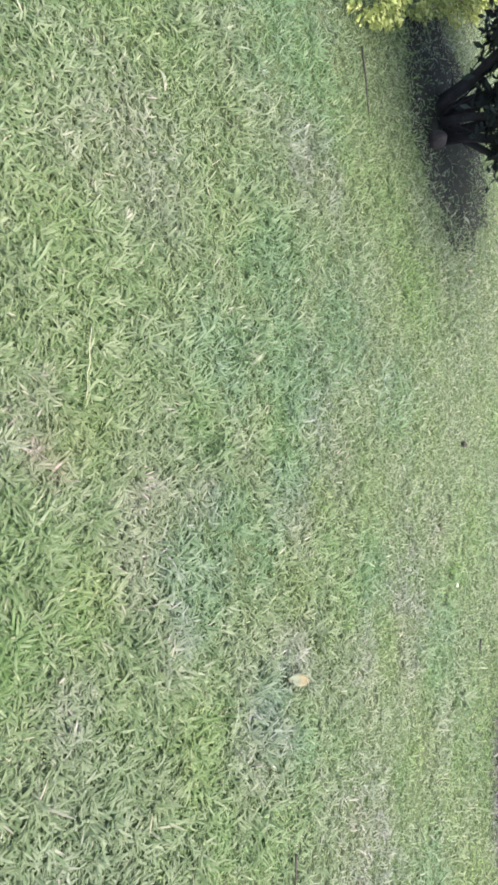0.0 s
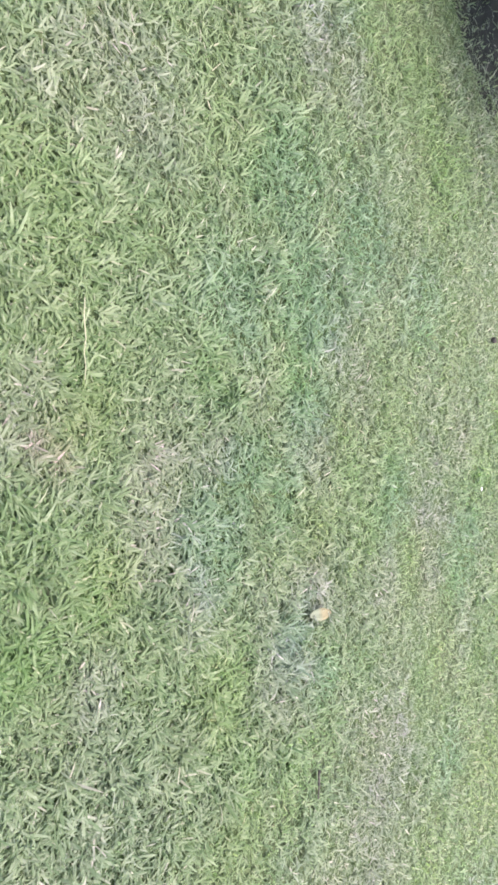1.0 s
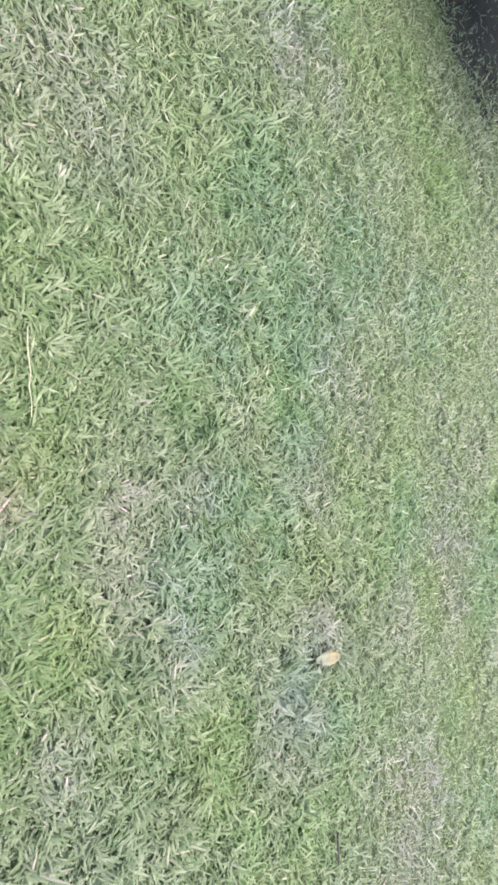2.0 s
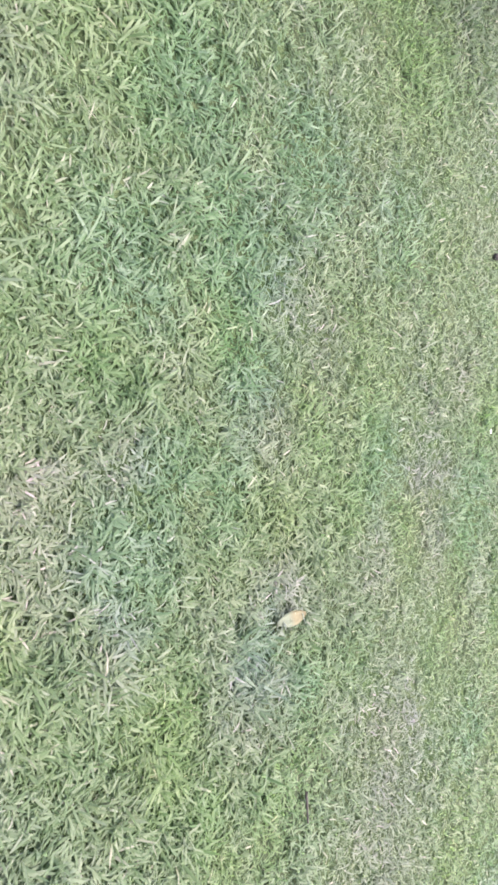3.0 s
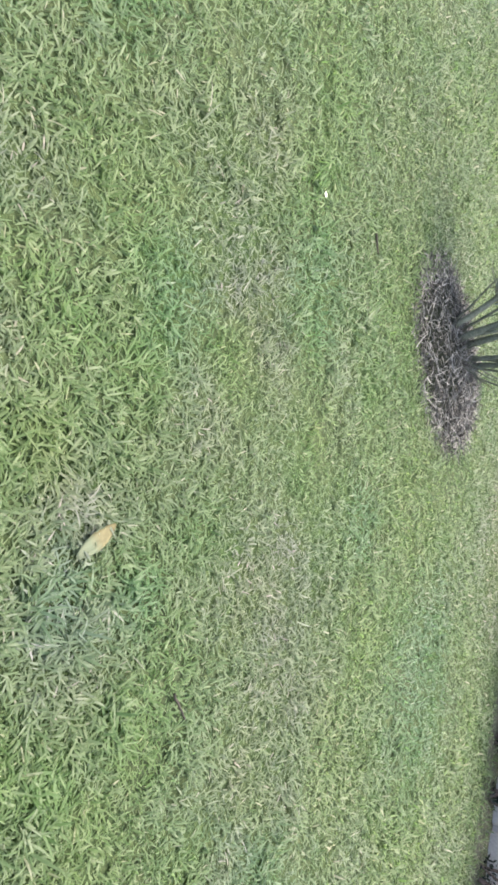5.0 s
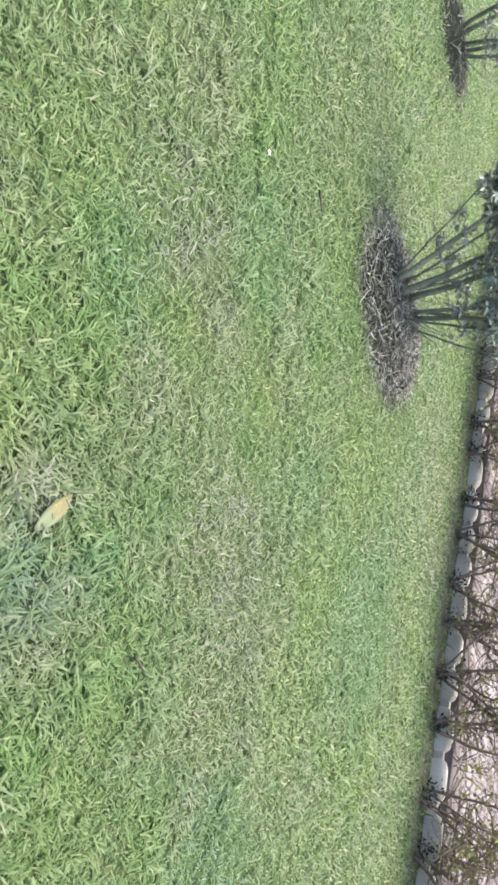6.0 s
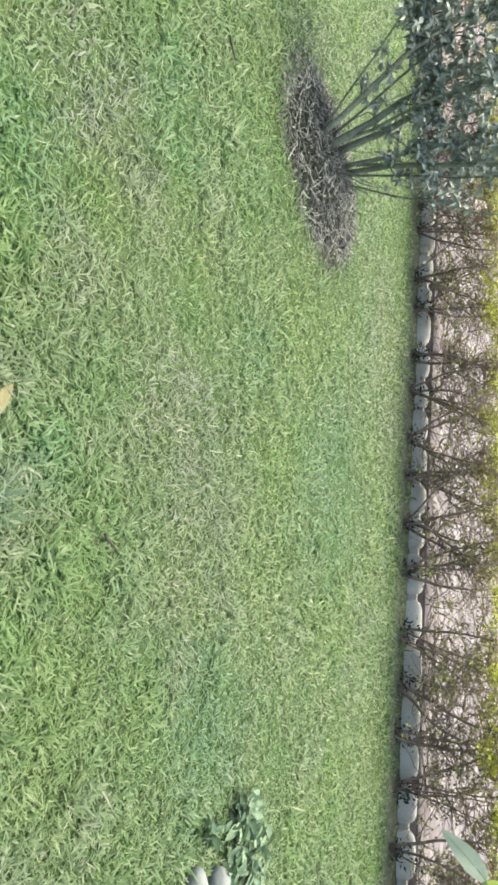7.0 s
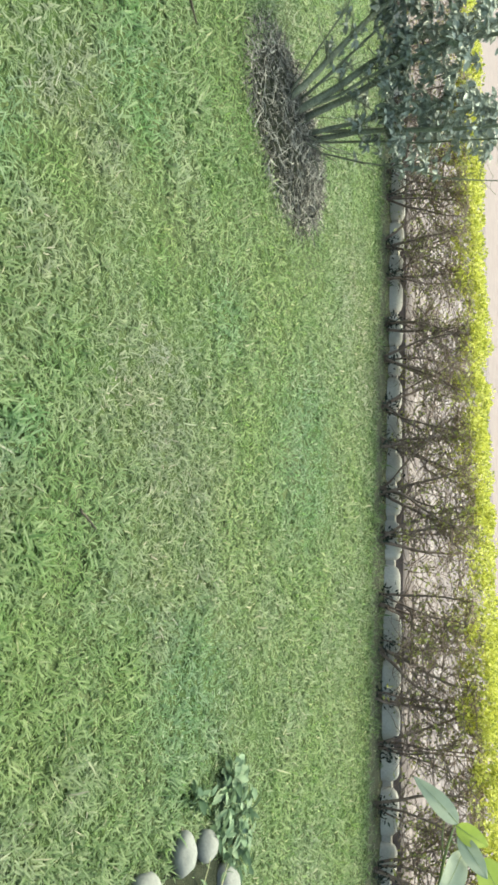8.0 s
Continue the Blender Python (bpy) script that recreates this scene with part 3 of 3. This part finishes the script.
                     (20, 0.22, 0.016, 0.12, 0.0), (-66, 0.02, 0.022, 0.20, 0.07), (-66, 0.22, 0.010, 0.25, 0.06), (-80, 0.38, 0.008, 0.26, 0.10), (112, 1.05, 0.008, -0.26, -0.06)],
      2.0, 0.66, 10000, 0.66, "leggy shrub with bare grey stems and dark leaves on mulch", 260, 1.42, shoots=10, side=(-64, 0.33))
# dark colours carry its shade; the wide upper canopy, out of view, adds more
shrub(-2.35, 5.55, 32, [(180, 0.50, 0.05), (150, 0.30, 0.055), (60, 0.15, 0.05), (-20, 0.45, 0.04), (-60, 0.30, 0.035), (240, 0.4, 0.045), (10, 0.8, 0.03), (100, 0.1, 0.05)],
      2.4, 1.0, 30000, 0.24, "dense dark shrub with low drooping branches, its deep shade put into the colours", 0, 9.0, (0.05, 0.11), SHADE_DARK_LEAF, SHADE_DARK_BARK, (1.75, 1.5, 1.15), shoots=22)
shrub(2.78, 9.38, 33, [(180, 0.5, 0.025), (120, 0.3, 0.028), (40, 0.2, 0.024), (-40, 0.45, 0.022), (-100, 0.4, 0.02)],
      1.7, 0.9, 2200, 0.30, "dark leafy shrub on a mulch mound further along the lawn", 0)

# ---- hedge behind the lawn ----


def hedge_plant(s, seed):
    rng = random.Random(seed)
    full_grown = 1.0 if s > -5.5 else 0.4
    base = along(s, 0.08 + rng.uniform(-0.05, 0.07), -0.02)
    thing = new("hedge_plant")
    thing.matrix_world = Matrix.Translation(base)
    D, N = HEDGE_D, HEDGE_N
    tips, mids = [], []
    for k in range(rng.randint(3, 5)):
        soup = Soup()
        foot = D * rng.uniform(-0.07, 0.07) + N * rng.uniform(-0.05, 0.08)
        way = D * rng.uniform(-0.75, 0.75) + N * rng.uniform(-0.2, 0.9) + Vector((0, 0, 1))
        line = wander(foot, way, rng.uniform(0.9, 1.15), 8, 0.2, rng, 0.06)
        line = [Vector((p.x, p.y, min(p.z, 0.90))) for p in line]
        r = rng.uniform(0.009, 0.02)
        tube(soup, line, r, r * 0.4, 6)
        part("stem", soup, TWIG, thing, smooth=True)
        mids += line[2:]
    soup = Soup()
    mids += [D * rng.uniform(-0.34, 0.34) + N * rng.uniform(-0.22, 0.62) + Vector((0, 0, rng.uniform(0.22, 0.88))) for _ in range(26)]
    for _ in range(round(215 * full_grown)):
        p = rng.choice(mids)
        tw = wander(p, any_way(rng, -0.25, 0.8) + N * 0.35, rng.uniform(0.15, 0.45), 5, 0.35, rng, 0.03)
        tw = [Vector((q.x, q.y, min(q.z, 0.92))) for q in tw]
        tube(soup, tw, rng.uniform(0.003, 0.008), 0.002, 3)
        tips += tw[1:]
        for q in tw[2:5]:
            if rng.random() < 0.6:
                t2 = wander(q, any_way(rng, -0.6, 0.7), rng.uniform(0.06, 0.2), 3, 0.4, rng)
                t2 = [Vector((u.x, u.y, min(u.z, 0.93))) for u in t2]
                tube(soup, t2, 0.0024, 0.0014, 3)
                tips += t2[1:]
    tagged(part("twig_tangle", soup, TWIG, thing, "tangled bare brown twigs"), kind="stuff")
    soup = Soup()
    full = [p for p in tips if noise.noise(((base + p) * 3.4)) > 0.08 or p.z > 0.82]
    for _ in range(round(760 * full_grown)):
        p = rng.choice(full if rng.random() < 0.8 else tips) + any_way(rng) * rng.uniform(0, 0.03)
        small_leaf(soup, p, any_way(rng), any_way(rng), rng.uniform(0.028, 0.058), rng.uniform(0.016, 0.03))
    tagged(part("inner_foliage", soup, HEDGE_LEAF, thing, "sparse olive-brown inner leaves"), kind="stuff")
    # near-black leaves put the shade at the hedge foot into colour
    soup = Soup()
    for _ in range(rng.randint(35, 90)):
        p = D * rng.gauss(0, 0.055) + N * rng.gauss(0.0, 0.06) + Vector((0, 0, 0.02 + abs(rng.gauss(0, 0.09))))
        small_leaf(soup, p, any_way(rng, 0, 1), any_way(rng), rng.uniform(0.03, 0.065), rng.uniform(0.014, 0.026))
    tagged(part("basal_growth", soup, SHADE_DARK_LEAF, thing, "leafy shoots at the foot, coloured near-black to stand for shade"), kind="stuff")
    soup = Soup()
    lumps = []
    for _ in range(34):
        u, v = rng.uniform(-0.34, 0.34), rng.uniform(-0.16, 0.80)
        swell = 0.10 * noise.noise(((s + u) * 3.7, v * 4, 2.0))
        top = 0.985 + swell + 0.05 * min(1, max(0, s + u - 0.6)) - 0.07 * max(0, abs(v - 0.32) - 0.34) / 0.14
        if rng.random() < 0.2:
            top -= rng.uniform(0.06, 0.24)
        lumps.append((D * u + N * v + Vector((0, 0, top)), rng.uniform(0.05, 0.095)))
    for _ in range(round((2300 if s > 1.5 else 1900) * full_grown)):
        c, size = rng.choice(lumps)
        w = any_way(rng, -0.55, 1.0)
        p = c + Vector((w.x, w.y, w.z * 0.75)) * size * (1 - abs(rng.gauss(0, 0.14)))
        small_leaf(soup, p, w + any_way(rng) * 0.7, any_way(rng), rng.uniform(0.026, 0.05), rng.uniform(0.015, 0.027))
    tagged(part("crown", soup, GOLD_LEAF, thing, "clipped crown of bright yellow-green leaves"), kind="stuff")
    return tagged(thing, "clipped golden hedge plant with bare stems and a leafy yellow top", "hedge plant", group="hedge plants behind the lawn")


rng = random.Random(77)
for i in range(31):
    hedge_plant(-9.7 + 0.5 * i + rng.uniform(-0.08, 0.08), 393 + i)


def golden_bush(x, y, seed, size):
    rng = random.Random(seed)
    thing = new("golden_bush")
    thing.matrix_world = pose(x, y, FLOOR)
    for _ in range(6):
        soup = Soup()
        line = wander((rng.uniform(-0.08, 0.08), rng.uniform(-0.08, 0.08), -0.01), any_way(rng, 0.5, 0.95), size * 0.8, 6, 0.15, rng)
        tube(soup, line, 0.012, 0.004, 5)
        part("stem", soup, TWIG, thing, smooth=True)
    soup = Soup()
    for _ in range(2600):
        w = any_way(rng, -0.1, 1.0)
        d = size * (0.72 + 0.2 * noise.noise((w.x * 3, w.y * 3, w.z * 3 + seed))) * (1 - abs(rng.gauss(0, 0.09)))
        p = Vector((w.x * d, w.y * d, 0.05 + max(0, w.z) * d * 0.95))
        small_leaf(soup, p, w + any_way(rng) * 0.8, any_way(rng), rng.uniform(0.03, 0.055), rng.uniform(0.016, 0.028))
    tagged(part("foliage", soup, BUSH_LEAF, thing, "dense bright yellow-green leaves"), kind="stuff")
    return tagged(thing, "rounded golden-leaved bush at the edge of the lawn", "bush", group="golden bushes")


for i, (x, y, size) in enumerate(((-2.86, 3.98, 0.62), (-3.3, 4.85, 0.62), (-3.7, 5.7, 0.62), (-4.1, 6.5, 0.65))):
    golden_bush(x, y, 60 + i, size)

# ---- bed with stones ----


def border_stone(x, y, w, d, h, turn, seed, label="rounded pale grey border stone beside the planted bed", group="border stones", material=STONE):
    bm = bmesh.new()
    bmesh.ops.create_icosphere(bm, subdivisions=3, radius=1.0)
    for v in bm.verts:
        k = 1 + 0.16 * noise.noise(v.co * 1.1 + Vector((seed, 0, 0))) + 0.05 * noise.noise(v.co * 3.1 + Vector((0, seed, 0)))
        v.co = Vector((v.co.x * k * w / 2, v.co.y * k * d / 2, (v.co.z * k * 0.5 + 0.38) * h))
        v.co.z = max(v.co.z, -0.02)
    me = bpy.data.meshes.new("border_stone")
    bm.to_mesh(me)
    bm.free()
    me.polygons.foreach_set("use_smooth", [True] * len(me.polygons))
    me.materials.append(material)
    ob = new("border_stone", me)
    ob.matrix_world = pose(x, y, FLOOR, 0, 0, turn)
    return tagged(ob, label, "stone", group=group)


for i, (x, y, w, d, h, turn) in enumerate(((2.91, 1.17, 0.14, 0.185, 0.115, 18), (3.15, 1.19, 0.13, 0.15, 0.105, 26), (2.61, 1.03, 0.18, 0.21, 0.13, 10), (3.42, 1.01, 0.16, 0.19, 0.13, 20), (3.74, 0.70, 0.15, 0.14, 0.15, 15), (2.46, 0.66, 0.15, 0.13, 0.14, 25))):
    border_stone(x, y, w, d, h, turn, 3.7 * i)
border_stone(-2.08, 5.17, 0.14, 0.14, 0.15, 30, 41.0, "dull grey-brown stone on the soil under the dark shrub", "", SOIL)

soup = Soup()
rng = random.Random(8)
pts = [(BED[0], BED[1], 0.03)]
for i in range(1, 6):
    for k in range(28):
        a = 2 * math.pi * k / 28
        wide = BED[2] * (1 + 0.22 * noise.noise((2 * math.cos(a), 2 * math.sin(a), 3.0))) * i / 5
        pts.append((BED[0] + wide * math.cos(a), BED[1] + wide * math.sin(a), (0.03 - 0.045 * (i / 5) ** 3 + rng.uniform(-0.01, 0.01)) if i < 5 else FLOOR - 0.004))
faces = [(0, 1 + k, 1 + (k + 1) % 28) for k in range(28)]
for i in range(4):
    faces += [(1 + i * 28 + k, 1 + (i + 1) * 28 + k, 1 + (i + 1) * 28 + (k + 1) % 28, 1 + i * 28 + (k + 1) % 28) for k in range(28)]
soup.add(pts, faces)
tagged(part("bed_soil", soup, DARK_SOIL_AND_SHADE, smooth=True), "dark soil of a small planted bed", "soil", kind="structure")


def bed_plant(x, y, seed, count, reach, high, length):
    rng = random.Random(seed)
    thing = new("bed_plant")
    thing.matrix_world = pose(x, y, FLOOR)
    soup, leaves = Soup(), Soup()
    for _ in range(count):
        line = wander((rng.uniform(-0.05, 0.05), rng.uniform(-0.05, 0.05), -0.005), any_way(rng, 0.1, 0.9), reach * rng.uniform(0.5, 1), 4, 0.2, rng)
        line = [Vector((p.x, p.y, max(0.0, min(p.z, high)))) for p in line]
        tube(soup, line, 0.003, 0.0015, 4)
        for p in line[1:]:
            for _ in range(3):
                n = length * rng.uniform(0.6, 1.1)
                leaf(leaves, p, any_way(rng, -0.2, 0.7), any_way(rng), n, n * rng.uniform(0.3, 0.45), 0.25, 0.3)
    part("stem", soup, GREEN_STEM, thing)
    tagged(part("foliage", leaves, BED_LEAF, thing, "bluish green leaves", smooth=True), kind="stuff")
    return tagged(thing, "low leafy green plant growing through the grass by the stones", "plant", group="bed plants")


for i, (x, y, c, reach, high, n) in enumerate(((3.29, 1.37, 11, 0.18, 0.09, 0.095), (3.44, 1.28, 12, 0.2, 0.09, 0.095), (3.10, 0.88, 10, 0.2, 0.12, 0.07), (3.34, 1.50, 7, 0.15, 0.08, 0.105), (2.82, 0.78, 9, 0.2, 0.12, 0.07), (3.48, 1.10, 10, 0.16, 0.09, 0.08), (3.02, 1.36, 6, 0.14, 0.07, 0.08))):
    bed_plant(x, y, 90 + i, c, reach, high, n)

# ---- sapling with large leaves ----
sapling = new("sapling")
SAP = Vector((1.40, 1.0, FLOOR))
sapling.matrix_world = Matrix.Translation(SAP)


def sap(x, y, z):
    return Vector((x, y, z)) - SAP


def broad_leaf(base, tip, width, facing, arch, wave):
    """A broad pointed leaf folded along its midrib, and the midrib's line."""
    way = (tip - base).normalized()
    side = way.cross(Vector(facing)).normalized()
    up = side.cross(way)
    length = (tip - base).length
    rows, cols = 14, 7
    pts, rib = [], []
    for i in range(rows):
        t = i / (rows - 1)
        w = width / 2 * max(0.0, math.sin(math.pi * t**0.8)) ** 0.72 * (1 - 0.18 * t)
        mid = base + way * (length * t) + up * (arch * length * math.sin(math.pi * t))
        rib.append(mid - up * 0.0004)
        for j in range(cols):
            v = -1 + 2 * j / (cols - 1)
            pts.append(mid + side * (v * w) + up * (0.22 * w * abs(v) + wave * width * math.sin(9 * t + 3 * v) * abs(v)))
    soup = Soup()
    soup.add(pts, [(i * cols + j, i * cols + j + 1, (i + 1) * cols + j + 1, (i + 1) * cols + j) for i in range(rows - 1) for j in range(cols - 1)])
    return soup, rib[:-1]


soup = Soup()
tube(soup, [Vector((0, 0, -0.01)), sap(1.36, 1.04, 0.4), sap(1.29, 1.12, 0.85), sap(1.22, 1.26, 1.2), sap(1.183, 1.349, 1.333), sap(1.135, 1.439, 1.35), sap(1.109, 1.51, 1.366), sap(1.1, 1.54, 1.376), sap(1.093, 1.563, 1.385)], 0.006, 0.0013, 7)
part("stem", soup, GREEN_STEM, sapling, smooth=True)
soup = Soup()
tube(soup, [sap(1.114, 1.509, 1.363), sap(1.098, 1.545, 1.364), sap(1.085, 1.575, 1.370)], 0.0012, 0.0008, 6)
part("leaf_stalk", soup, GREEN_STEM, sapling, smooth=True)
for base, tip, width, facing, arch, wave, young in ((sap(1.094, 1.565, 1.391), sap(1.066, 1.629, 1.319), 0.035, (-0.75, -0.25, 0.6), 0.10, 0.03, False),
                                                   (sap(1.093, 1.563, 1.387), sap(1.117, 1.538, 1.437), 0.036, (-0.8, -0.3, 0.4), 0.06, 0.04, True),
                                                   (sap(1.101, 1.550, 1.390), sap(1.127, 1.489, 1.434), 0.034, (-0.7, -0.5, 0.5), 0.12, 0.05, False),
                                                   (sap(1.115, 1.526, 1.396), sap(1.088, 1.443, 1.356), 0.046, (-0.8, -0.2, 0.5), 0.06, 0.04, False),
                                                   (sap(1.142, 1.518, 1.421), sap(1.180, 1.435, 1.466), 0.055, (-0.8, -0.3, 0.5), 0.06, 0.04, True)):
    soup, rib_line = broad_leaf(base, tip, width, facing, arch, wave)
    blade = part("leaf", soup, SAPLING_YOUNG if young else SAPLING_LEAF, sapling, "young yellow-green leaf" if young else "broad pale grey-green leaf", smooth=True)
    rib = Soup()
    tube(rib, rib_line, 0.0011, 0.0004, 5)
    part("midrib", rib, GREEN_STEM, blade, "pale green midrib", smooth=True)
soup = Soup()
tube(soup, [sap(1.109, 1.51, 1.366), sap(1.13, 1.512, 1.395), sap(1.142, 1.518, 1.421)], 0.0011, 0.0008, 6)
part("leaf_stalk", soup, GREEN_STEM, sapling, smooth=True)
soup = Soup()
tube(soup, [sap(1.1, 1.54, 1.376), sap(1.11, 1.53, 1.388), sap(1.115, 1.526, 1.396)], 0.0011, 0.0008, 6)
part("leaf_stalk", soup, GREEN_STEM, sapling, smooth=True)
soup = Soup()
tube(soup, [sap(1.1, 1.54, 1.376), sap(1.103, 1.546, 1.386), sap(1.101, 1.55, 1.39)], 0.0011, 0.0008, 6)
part("leaf_stalk", soup, GREEN_STEM, sapling, smooth=True)
tagged(sapling, "slim sapling shoot with a few broad pale green leaves", "sapling")

# ---- small things on the lawn ----


def dead_leaf(x, y, length, width, turn, material, label, curl=0.3, lift=0.0):
    soup = Soup()
    rows, cols = 9, 5
    pts = []
    for i in range(rows):
        t = i / (rows - 1)
        w = width / 2 * (math.sin(math.pi * min(1, t * 0.93 + 0.04)) ** 0.75) * (1.0 - 0.25 * t)
        for j in range(cols):
            v = -1 + 2 * j / (cols - 1)
            pts.append((length * (t - 0.5), v * w * math.cos(curl * v), 0.012 + abs(v) * w * curl + 0.006 * math.sin(3 * t)))
    soup.add(pts, [(i * cols + j, i * cols + j + 1, (i + 1) * cols + j + 1, (i + 1) * cols + j) for i in range(rows - 1) for j in range(cols - 1)])
    ob = part("fallen_leaf", soup, material, smooth=True)
    thick = ob.modifiers.new("thickness", "SOLIDIFY")
    thick.thickness = 0.0012
    ob.matrix_world = pose(x, y, -0.022 + lift, -12, 0, turn)
    return tagged(ob, label, "leaf")


dead_leaf(1.03, 2.512, 0.18, 0.062, 70, TAN_LEAF, "long curled tan dead leaf lying on the grass", 0.15, 0.006)
dead_leaf(-1.343, 2.003, 0.075, 0.035, 10, PALE_LEAF, "small pale dry leaf lying on the grass")
dead_leaf(-1.586, 5.76, 0.17, 0.06, 75, PALE_LEAF, "pale dry leaf lying on the soil under the dark shrub", 0.4, 0.03)
dead_leaf(0.062, 4.43, 0.06, 0.02, 40, PALE_LEAF, "small whitish dry leaf lying on the grass")
dead_leaf(0.004, 2.663, 0.065, 0.012, -25, PALE_LEAF, "narrow bleached curled leaf lying on the grass", 0.6)


def lying(name, a, b, r, material, label, seed):
    rng = random.Random(seed)
    a, b = Vector(a), Vector(b)
    pts = [a.lerp(b, t / 6) + (b - a).length * 0.02 * Vector((rng.uniform(-1, 1), rng.uniform(-1, 1), 0)) for t in range(7)]
    soup = Soup()
    tube(soup, pts, r, r * 0.6, 5)
    return tagged(part(name, soup, material, smooth=True), label, name.split("_")[-1])


lying("straw", (-0.395, 1.505, 0.012), (-0.18, 1.458, 0.014), 0.0017, STRAW, "long pale dry straw lying on the grass", 1)
lying("stick", (1.672, 2.34, 0.006), (1.791, 2.306, 0.006), 0.006, STICK, "short dark stick lying in the grass", 2)
lying("stick", (1.60, 5.05, 0.008), (1.69, 4.99, 0.008), 0.008, STICK, "short dark stick lying in the grass", 3)
lying("stick", (-2.256, 3.931, 0.008), (-1.852, 3.928, 0.008), 0.007, STICK, "long thin dark stick lying in the grass", 4)

for i, (x, y, dx, dy) in enumerate(((3.10, 1.02, 0.02, 0.13), (3.04, 0.97, -0.09, 0.05), (3.30, 1.0, 0.04, 0.11), (2.84, 0.92, 0.1, 0.06), (3.15, 0.88, 0.12, -0.02))):
    lying("dry_stem", (x, y, 0.04), (x + dx, y + dy, 0.05), 0.0028, STRAW, "pale dry stem lying between the border stones", 30 + i)

bm = bmesh.new()
bmesh.ops.create_icosphere(bm, subdivisions=2, radius=1.0)
for v in bm.verts:
    k = 1 + 0.35 * noise.noise(v.co * 1.9)
    v.co = Vector((v.co.x * 0.024 * k, v.co.y * 0.02 * k, max(-0.03, v.co.z * 0.02 * k)))
me = bpy.data.meshes.new("soil_clod")
bm.to_mesh(me)
bm.free()
me.materials.append(SOIL)
clod = new("soil_clod", me)
clod.matrix_world = pose(0.18, 5.14, 0.002)
tagged(clod, "small dark clod of soil lying in the grass", "clod")

soup = Soup()
for k in range(5):
    a = 2 * math.pi * k / 5
    leaf(soup, (0, 0, 0.03), (math.cos(a), math.sin(a), 0.25), (-math.sin(a), math.cos(a), 0), 0.017, 0.009, 0.2, 0.2)
flower = new("flower")
flower.matrix_world = pose(1.106, 4.612, -0.01)
part("corolla", soup, PETAL, flower, "white petals")
soup = Soup()
tube(soup, [(0, 0, -0.015), (0.002, 0, 0.01), (0, 0, 0.03)], 0.0015, 0.0015, 5)
part("stalk", soup, GREEN_STEM, flower)
tagged(flower, "tiny white five-petalled flower in the lawn", "flower")

# ---- kerb stones and pavers ----


def rounded_stone(name, length, depth, height, material):
    """A block worn round at every edge, standing on z = 0."""
    bm = bmesh.new()
    bmesh.ops.create_uvsphere(bm, u_segments=14, v_segments=8, radius=1.0)
    for v in bm.verts:
        x, y, z = (math.copysign(abs(c) ** 0.55, c) for c in v.co)
        v.co = Vector((x * length / 2, y * depth / 2, height * (0.28 + 0.72 * z)))
        v.co.z = max(v.co.z, 0.0)
    me = bpy.data.meshes.new(name)
    bm.to_mesh(me)
    bm.free()
    me.polygons.foreach_set("use_smooth", [True] * len(me.polygons))
    me.materials.append(material)
    return me


def slab_mesh(name, length, depth, height, bevel, material):
    bm = bmesh.new()
    bmesh.ops.create_cube(bm, size=1.0)
    for v in bm.verts:
        v.co = Vector((v.co.x * length, v.co.y * depth, (v.co.z + 0.5) * height))
    bmesh.ops.bevel(bm, geom=[e for e in bm.edges if all(v.co.z > height / 2 for v in e.verts)], offset=bevel, segments=1, affect="EDGES")
    me = bpy.data.meshes.new(name)
    bm.to_mesh(me)
    bm.free()
    me.materials.append(material)
    return me


TURN_H = math.degrees(math.atan2(HEDGE_D.y, HEDGE_D.x))
rng = random.Random(3)
kinds = [rounded_stone("kerb_stone", n, 0.19, KERB_TOP + 0.06, KERB) for n in (0.30, 0.34, 0.38, 0.42)]
s = -10.3
while s < 6.4:
    k = rng.randrange(4)
    n = (0.30, 0.34, 0.38, 0.42)[k]
    ob = part("kerb_stone", kinds[k], KERB, kerb)
    p = along(s + n / 2, KERB_OFF + 0.075 + rng.uniform(-0.012, 0.012), -0.06 + rng.uniform(-0.018, 0.006))
    ob.matrix_world = pose(*p, rng.uniform(-1.5, 1.5), rng.uniform(-1.2, 1.2), TURN_H + rng.uniform(-2, 2))
    s += n + rng.uniform(0.02, 0.07)
paver = slab_mesh("paver", 0.292, 0.292, 0.03, 0.006, PAVER)
ROWS, COLUMNS, PITCH = 7, 42, 0.3
for i in range(COLUMNS):
    for j in range(ROWS):
        ob = part("paver", paver, PAVER, pavement)
        p = along(-6.9 + PITCH * (i + 0.5 * (j % 2)), KERB_OFF + 0.302 + PITCH * j, KERB_TOP - 0.024 + rng.uniform(-0.002, 0.002))
        ob.matrix_world = pose(*p, 0, 0, TURN_H)
soup = Soup()
for j in range(ROWS, 44):
    for i in range(-40, 50):
        c, z = (-6.9 + PITCH * (i + 0.5 * (j % 2)), KERB_OFF + 0.302 + PITCH * j), KERB_TOP + 0.004 + rng.uniform(-0.002, 0.002)
        top = [along(c[0] + a, c[1] + b, z) for a, b in ((-0.144, -0.144), (0.144, -0.144), (0.144, 0.144), (-0.144, 0.144))]
        low = [along(c[0] + a, c[1] + b, z - 0.02) for a, b in ((-0.147, -0.147), (0.147, -0.147), (0.147, 0.147), (-0.147, 0.147))]
        soup.add(top + low, [(0, 1, 2, 3), (4, 5, 1, 0), (5, 6, 2, 1), (6, 7, 3, 2), (7, 4, 0, 3)])
tagged(part("far_pavers", soup, FAR_PAVER, pavement), kind="stuff")
